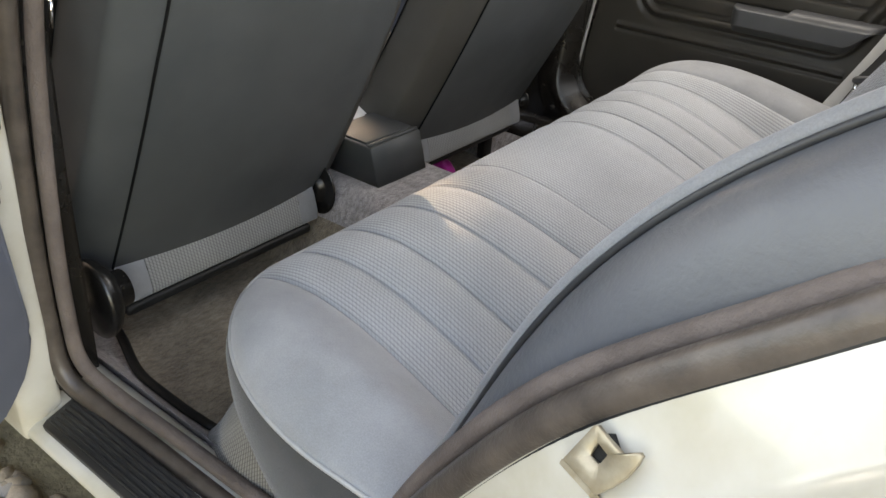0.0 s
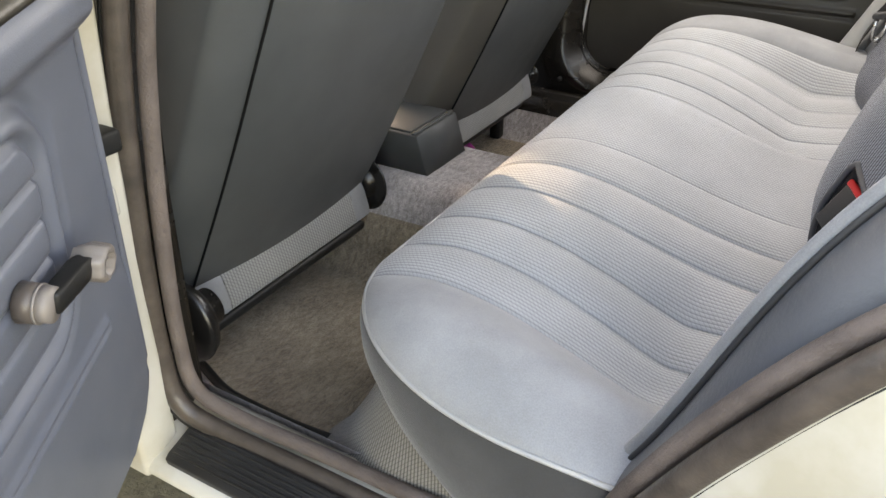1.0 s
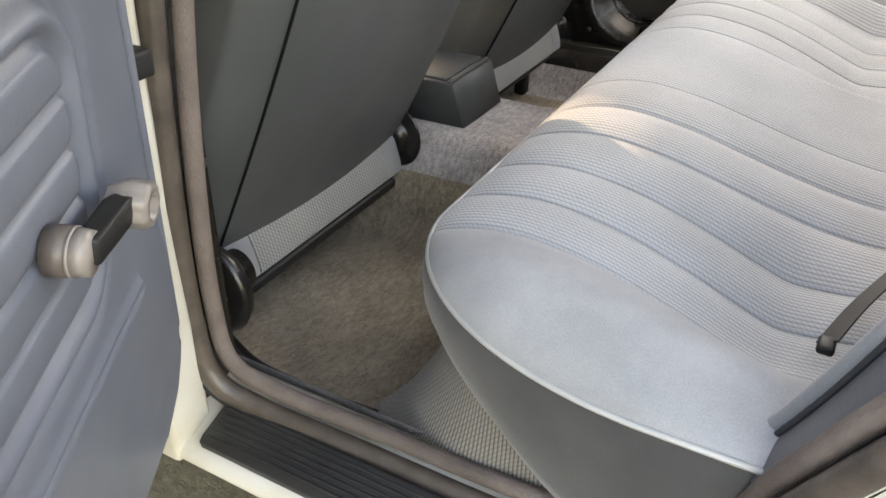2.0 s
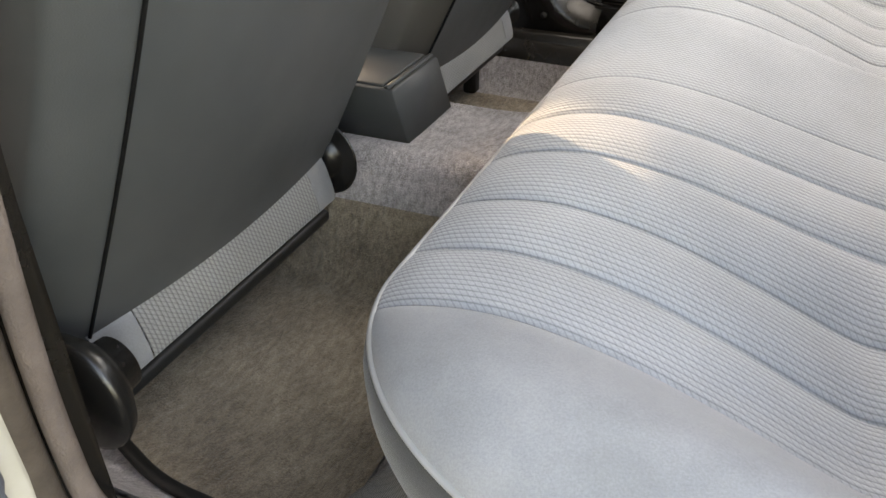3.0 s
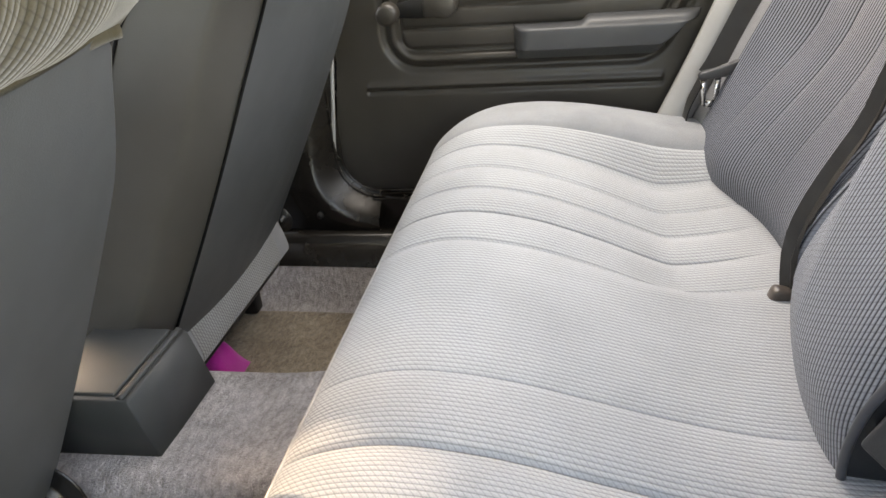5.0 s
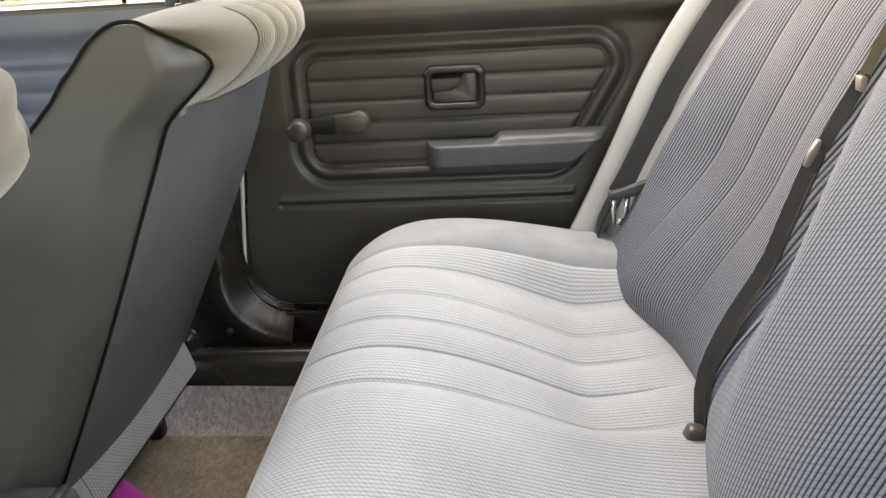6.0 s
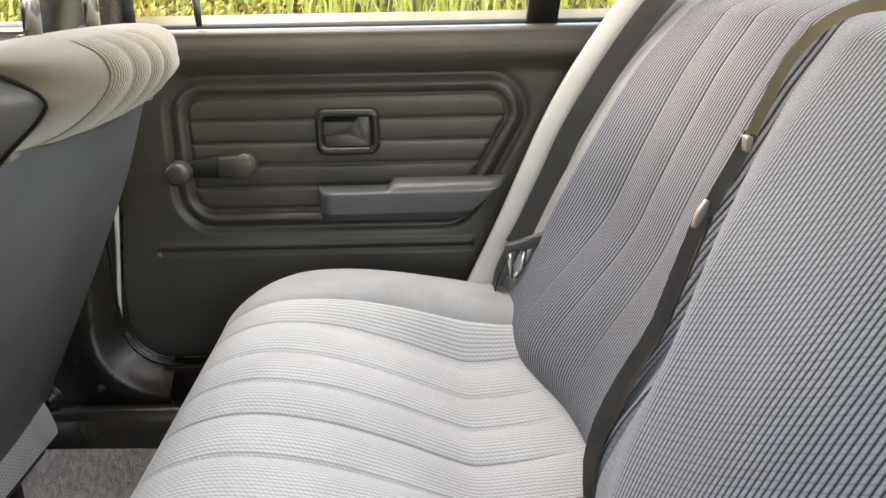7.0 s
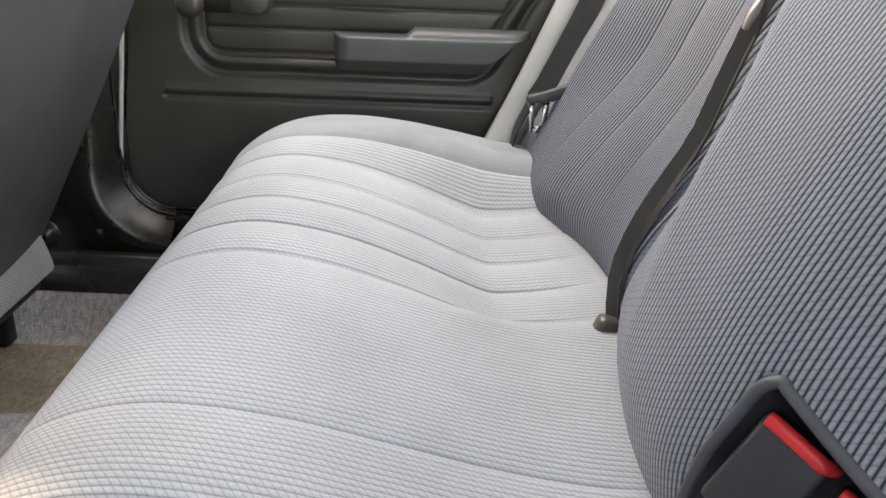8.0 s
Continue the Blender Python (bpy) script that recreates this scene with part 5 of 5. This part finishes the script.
me.materials.append(M_STONES)
tagged(new("gravel", me), "brown and grey pebbles on the yard", "gravel", kind="stuff")

# long grass and shrubs on the bank behind the far windows
verts, faces = [], []
for i in range(30000):
    x, y = rng.uniform(-6, 6.5), 1.9 + 5.5 * rng.random() ** 1.2
    h = rng.uniform(0.12, 0.42)
    a, lean, wd = rng.uniform(0, 6.28), rng.uniform(0.05, 0.6), rng.uniform(0.006, 0.016)
    z = ground_z(x, y)
    o = len(verts)
    for t in (0, 0.45, 0.8, 1.0):
        cx, cy = x + math.cos(a) * lean * h * t * t, y + math.sin(a) * lean * h * t * t
        k = wd * (1 - t) + 0.0006
        verts += [(cx - k * math.sin(a), cy + k * math.cos(a), z + h * t * (1 - 0.25 * lean * t)), (cx + k * math.sin(a), cy - k * math.cos(a), z + h * t * (1 - 0.25 * lean * t))]
    faces += [(o + 2 * j, o + 2 * j + 1, o + 2 * j + 3, o + 2 * j + 2) for j in range(3)]
me = mesh_from(verts, faces, "grass")
me.materials.append(M_GRASS)
tagged(new("grass", me), "long sunlit green and straw-coloured grass on the bank", "grass", kind="stuff")
verts, faces = [], []
for i in range(9000):
    c = rng.choice([(-2.6, 4.2), (-1.2, 4.8), (-3.6, 3.6), (0.6, 5.4), (2.2, 5.2), (-0.4, 4.4)])
    p = Vector((rng.gauss(0, 1), rng.gauss(0, 1), rng.gauss(0, 1))).normalized() * rng.random() ** 0.4
    x, y = c[0] + p.x * 0.6, c[1] + p.y * 0.5
    z = ground_z(x, y) + 0.45 + p.z * 0.5
    n = Vector((rng.gauss(0, 1), rng.gauss(0, 1), rng.gauss(0, 1))).normalized()
    t1 = n.orthogonal().normalized()
    t2 = n.cross(t1)
    s = rng.uniform(0.02, 0.045)
    o = len(verts)
    q = Vector((x, y, z))
    verts += [q - t1 * s, q + t2 * s * 0.45, q + t1 * s, q - t2 * s * 0.45]
    faces.append((o, o + 1, o + 2, o + 3))
me = mesh_from(verts, faces, "undergrowth", False)
me.materials.append(M_LEAF)
tagged(new("undergrowth", me), "mixed green and russet undergrowth on the bank", "undergrowth", kind="stuff")


# sunlit yellowing scrub and leaf litter on the bank
M_SCRUB = varied("yellowing_leaves", [(0.20, 0.22, 0.03), (0.52, 0.42, 0.09), (0.46, 0.24, 0.07)], 0.6)
wild = random.Random(11)
verts, faces = [], []
for i in range(56000):
    x = wild.uniform(-4.2, 2.6)
    if x > -0.3 and wild.random() < 0.75:
        continue
    y = wild.uniform(2.6, 4.7)
    q = Vector((x, y, ground_z(x, y) + 0.01 + 0.34 * wild.random() ** 1.8 * (0.5 + 0.5 * math.sin(2.1 * x + 1.3 * y))))
    n = Vector((wild.gauss(0, 1), wild.gauss(-0.6, 1), wild.gauss(0.5, 1))).normalized()
    t1 = n.orthogonal().normalized()
    t2 = n.cross(t1)
    k = wild.uniform(0.010, 0.028)
    o = len(verts)
    verts += [q - t1 * k, q + t2 * k * 0.5, q + t1 * k, q - t2 * k * 0.5]
    faces.append((o, o + 1, o + 2, o + 3))
me = mesh_from(verts, faces, "scrub", False)
me.materials.append(M_SCRUB)
tagged(new("scrub", me), "sunlit yellow and olive scrub leaves on the bank", "scrub", kind="stuff")


# tree added past the car's front, far side, to keep sun off the backrest
def build_shade_tree(x, y, crown_z, spread):
    t = thing("shade_tree", "slender young tree with a dense green crown, added on the bank to block the sun", "tree", (x, y, ground_z(x, y)))
    base = Vector((x, y, ground_z(x, y) - 0.05))
    top = Vector((x + 0.04, y - 0.03, crown_z + spread * 0.5))
    path = smooth_path([base, base.lerp(top, 0.35) + Vector((0.03, 0.02, 0)), base.lerp(top, 0.7) - Vector((0.02, 0.01, 0)), top], 6)
    bm = bmesh.new()
    rings = []
    for i, p in enumerate(path):
        r = 0.035 * (1 - 0.8 * i / (len(path) - 1))
        rings.append([bm.verts.new(p + Vector((r * math.cos(k * math.pi / 4), r * math.sin(k * math.pi / 4), 0))) for k in range(8)])
    for r, q in zip(rings, rings[1:]):
        for k in range(8):
            bm.faces.new((r[k], r[(k + 1) % 8], q[(k + 1) % 8], q[k]))
    trunk = part("trunk", bm, M_BARK, t, "thin brown trunk")
    for k in range(9):
        a = k * 2.4
        s = path[10 + k % 8]
        e = s + Vector((math.cos(a) * spread * 0.75, math.sin(a) * spread * 0.75, spread * (0.15 + 0.4 * rng.random())))
        part("limb", rod(s, e, 0.009, 6, 0.003), M_BARK, trunk)
    verts, faces = [], []
    lumps = [Vector((rng.gauss(0, 1), rng.gauss(0, 1), rng.gauss(0, 1))).normalized() * spread * 0.55 for _ in range(14)]
    # clumps spread across the sun's direction to shape the patch of light
    side = Vector((math.cos(SUN_AZ - math.pi / 2), math.sin(SUN_AZ - math.pi / 2), 0))
    lumps += [side * k * spread + Vector((0, 0, h * spread)) for k, h in ((0.45, -0.05), (0.60, -0.12), (0.58, 0.02), (0.45, 0.30), (0.22, 0.38), (0.0, 0.32), (-0.2, 0.2), (0.35, 0.12), (0.1, 0.1), (0.5, 0.45))] * 2
    for i in range(15000):
        c = rng.choice(lumps)
        q = Vector((x, y, crown_z)) + c + Vector((rng.gauss(0, 1), rng.gauss(0, 1), rng.gauss(0, 1))) * spread * 0.24
        n = Vector((rng.gauss(0, 1), rng.gauss(0, 1), rng.gauss(0, 1))).normalized()
        t1 = n.orthogonal().normalized()
        t2 = n.cross(t1)
        s = rng.uniform(0.018, 0.036)
        o = len(verts)
        verts += [q - t1 * s, q + t2 * s * 0.5, q + t1 * s, q - t2 * s * 0.5]
        faces.append((o, o + 1, o + 2, o + 3))
    # extra leaves placed to stop sun reaching the console lid
    for i in range(5200):
        k = rng.choice((1.04, 1.12, 1.20, 1.28, 1.36))
        q = Vector((x, y, crown_z)) + side * k * spread + Vector((0, 0, -0.90 * spread)) + Vector((rng.gauss(0, 1), rng.gauss(0, 1), rng.gauss(0, 0.8))) * spread * 0.10
        n = Vector((rng.gauss(0, 1), rng.gauss(0, 1), rng.gauss(0, 1))).normalized()
        t1 = n.orthogonal().normalized()
        t2 = n.cross(t1)
        s = rng.uniform(0.016, 0.030)
        o = len(verts)
        verts += [q - t1 * s, q + t2 * s * 0.5, q + t1 * s, q - t2 * s * 0.5]
        faces.append((o, o + 1, o + 2, o + 3))
    bough = [base.lerp(top, 0.42), base.lerp(top, 0.5) + side * 0.5 * spread + Vector((0, 0, -0.35 * spread)), Vector((x, y, crown_z)) + side * 1.2 * spread + Vector((0, 0, -0.88 * spread))]
    part("limb", sweep(smooth_path(bough, 6), circle(0.007, 6), up=(0, 1, 0)), M_BARK, trunk)
    part("crown", mesh_from(verts, faces, "crown", False), M_LEAF, t, "crown of small green leaves")
    return t


build_shade_tree(-2.71, 2.62, 2.94, 0.56)
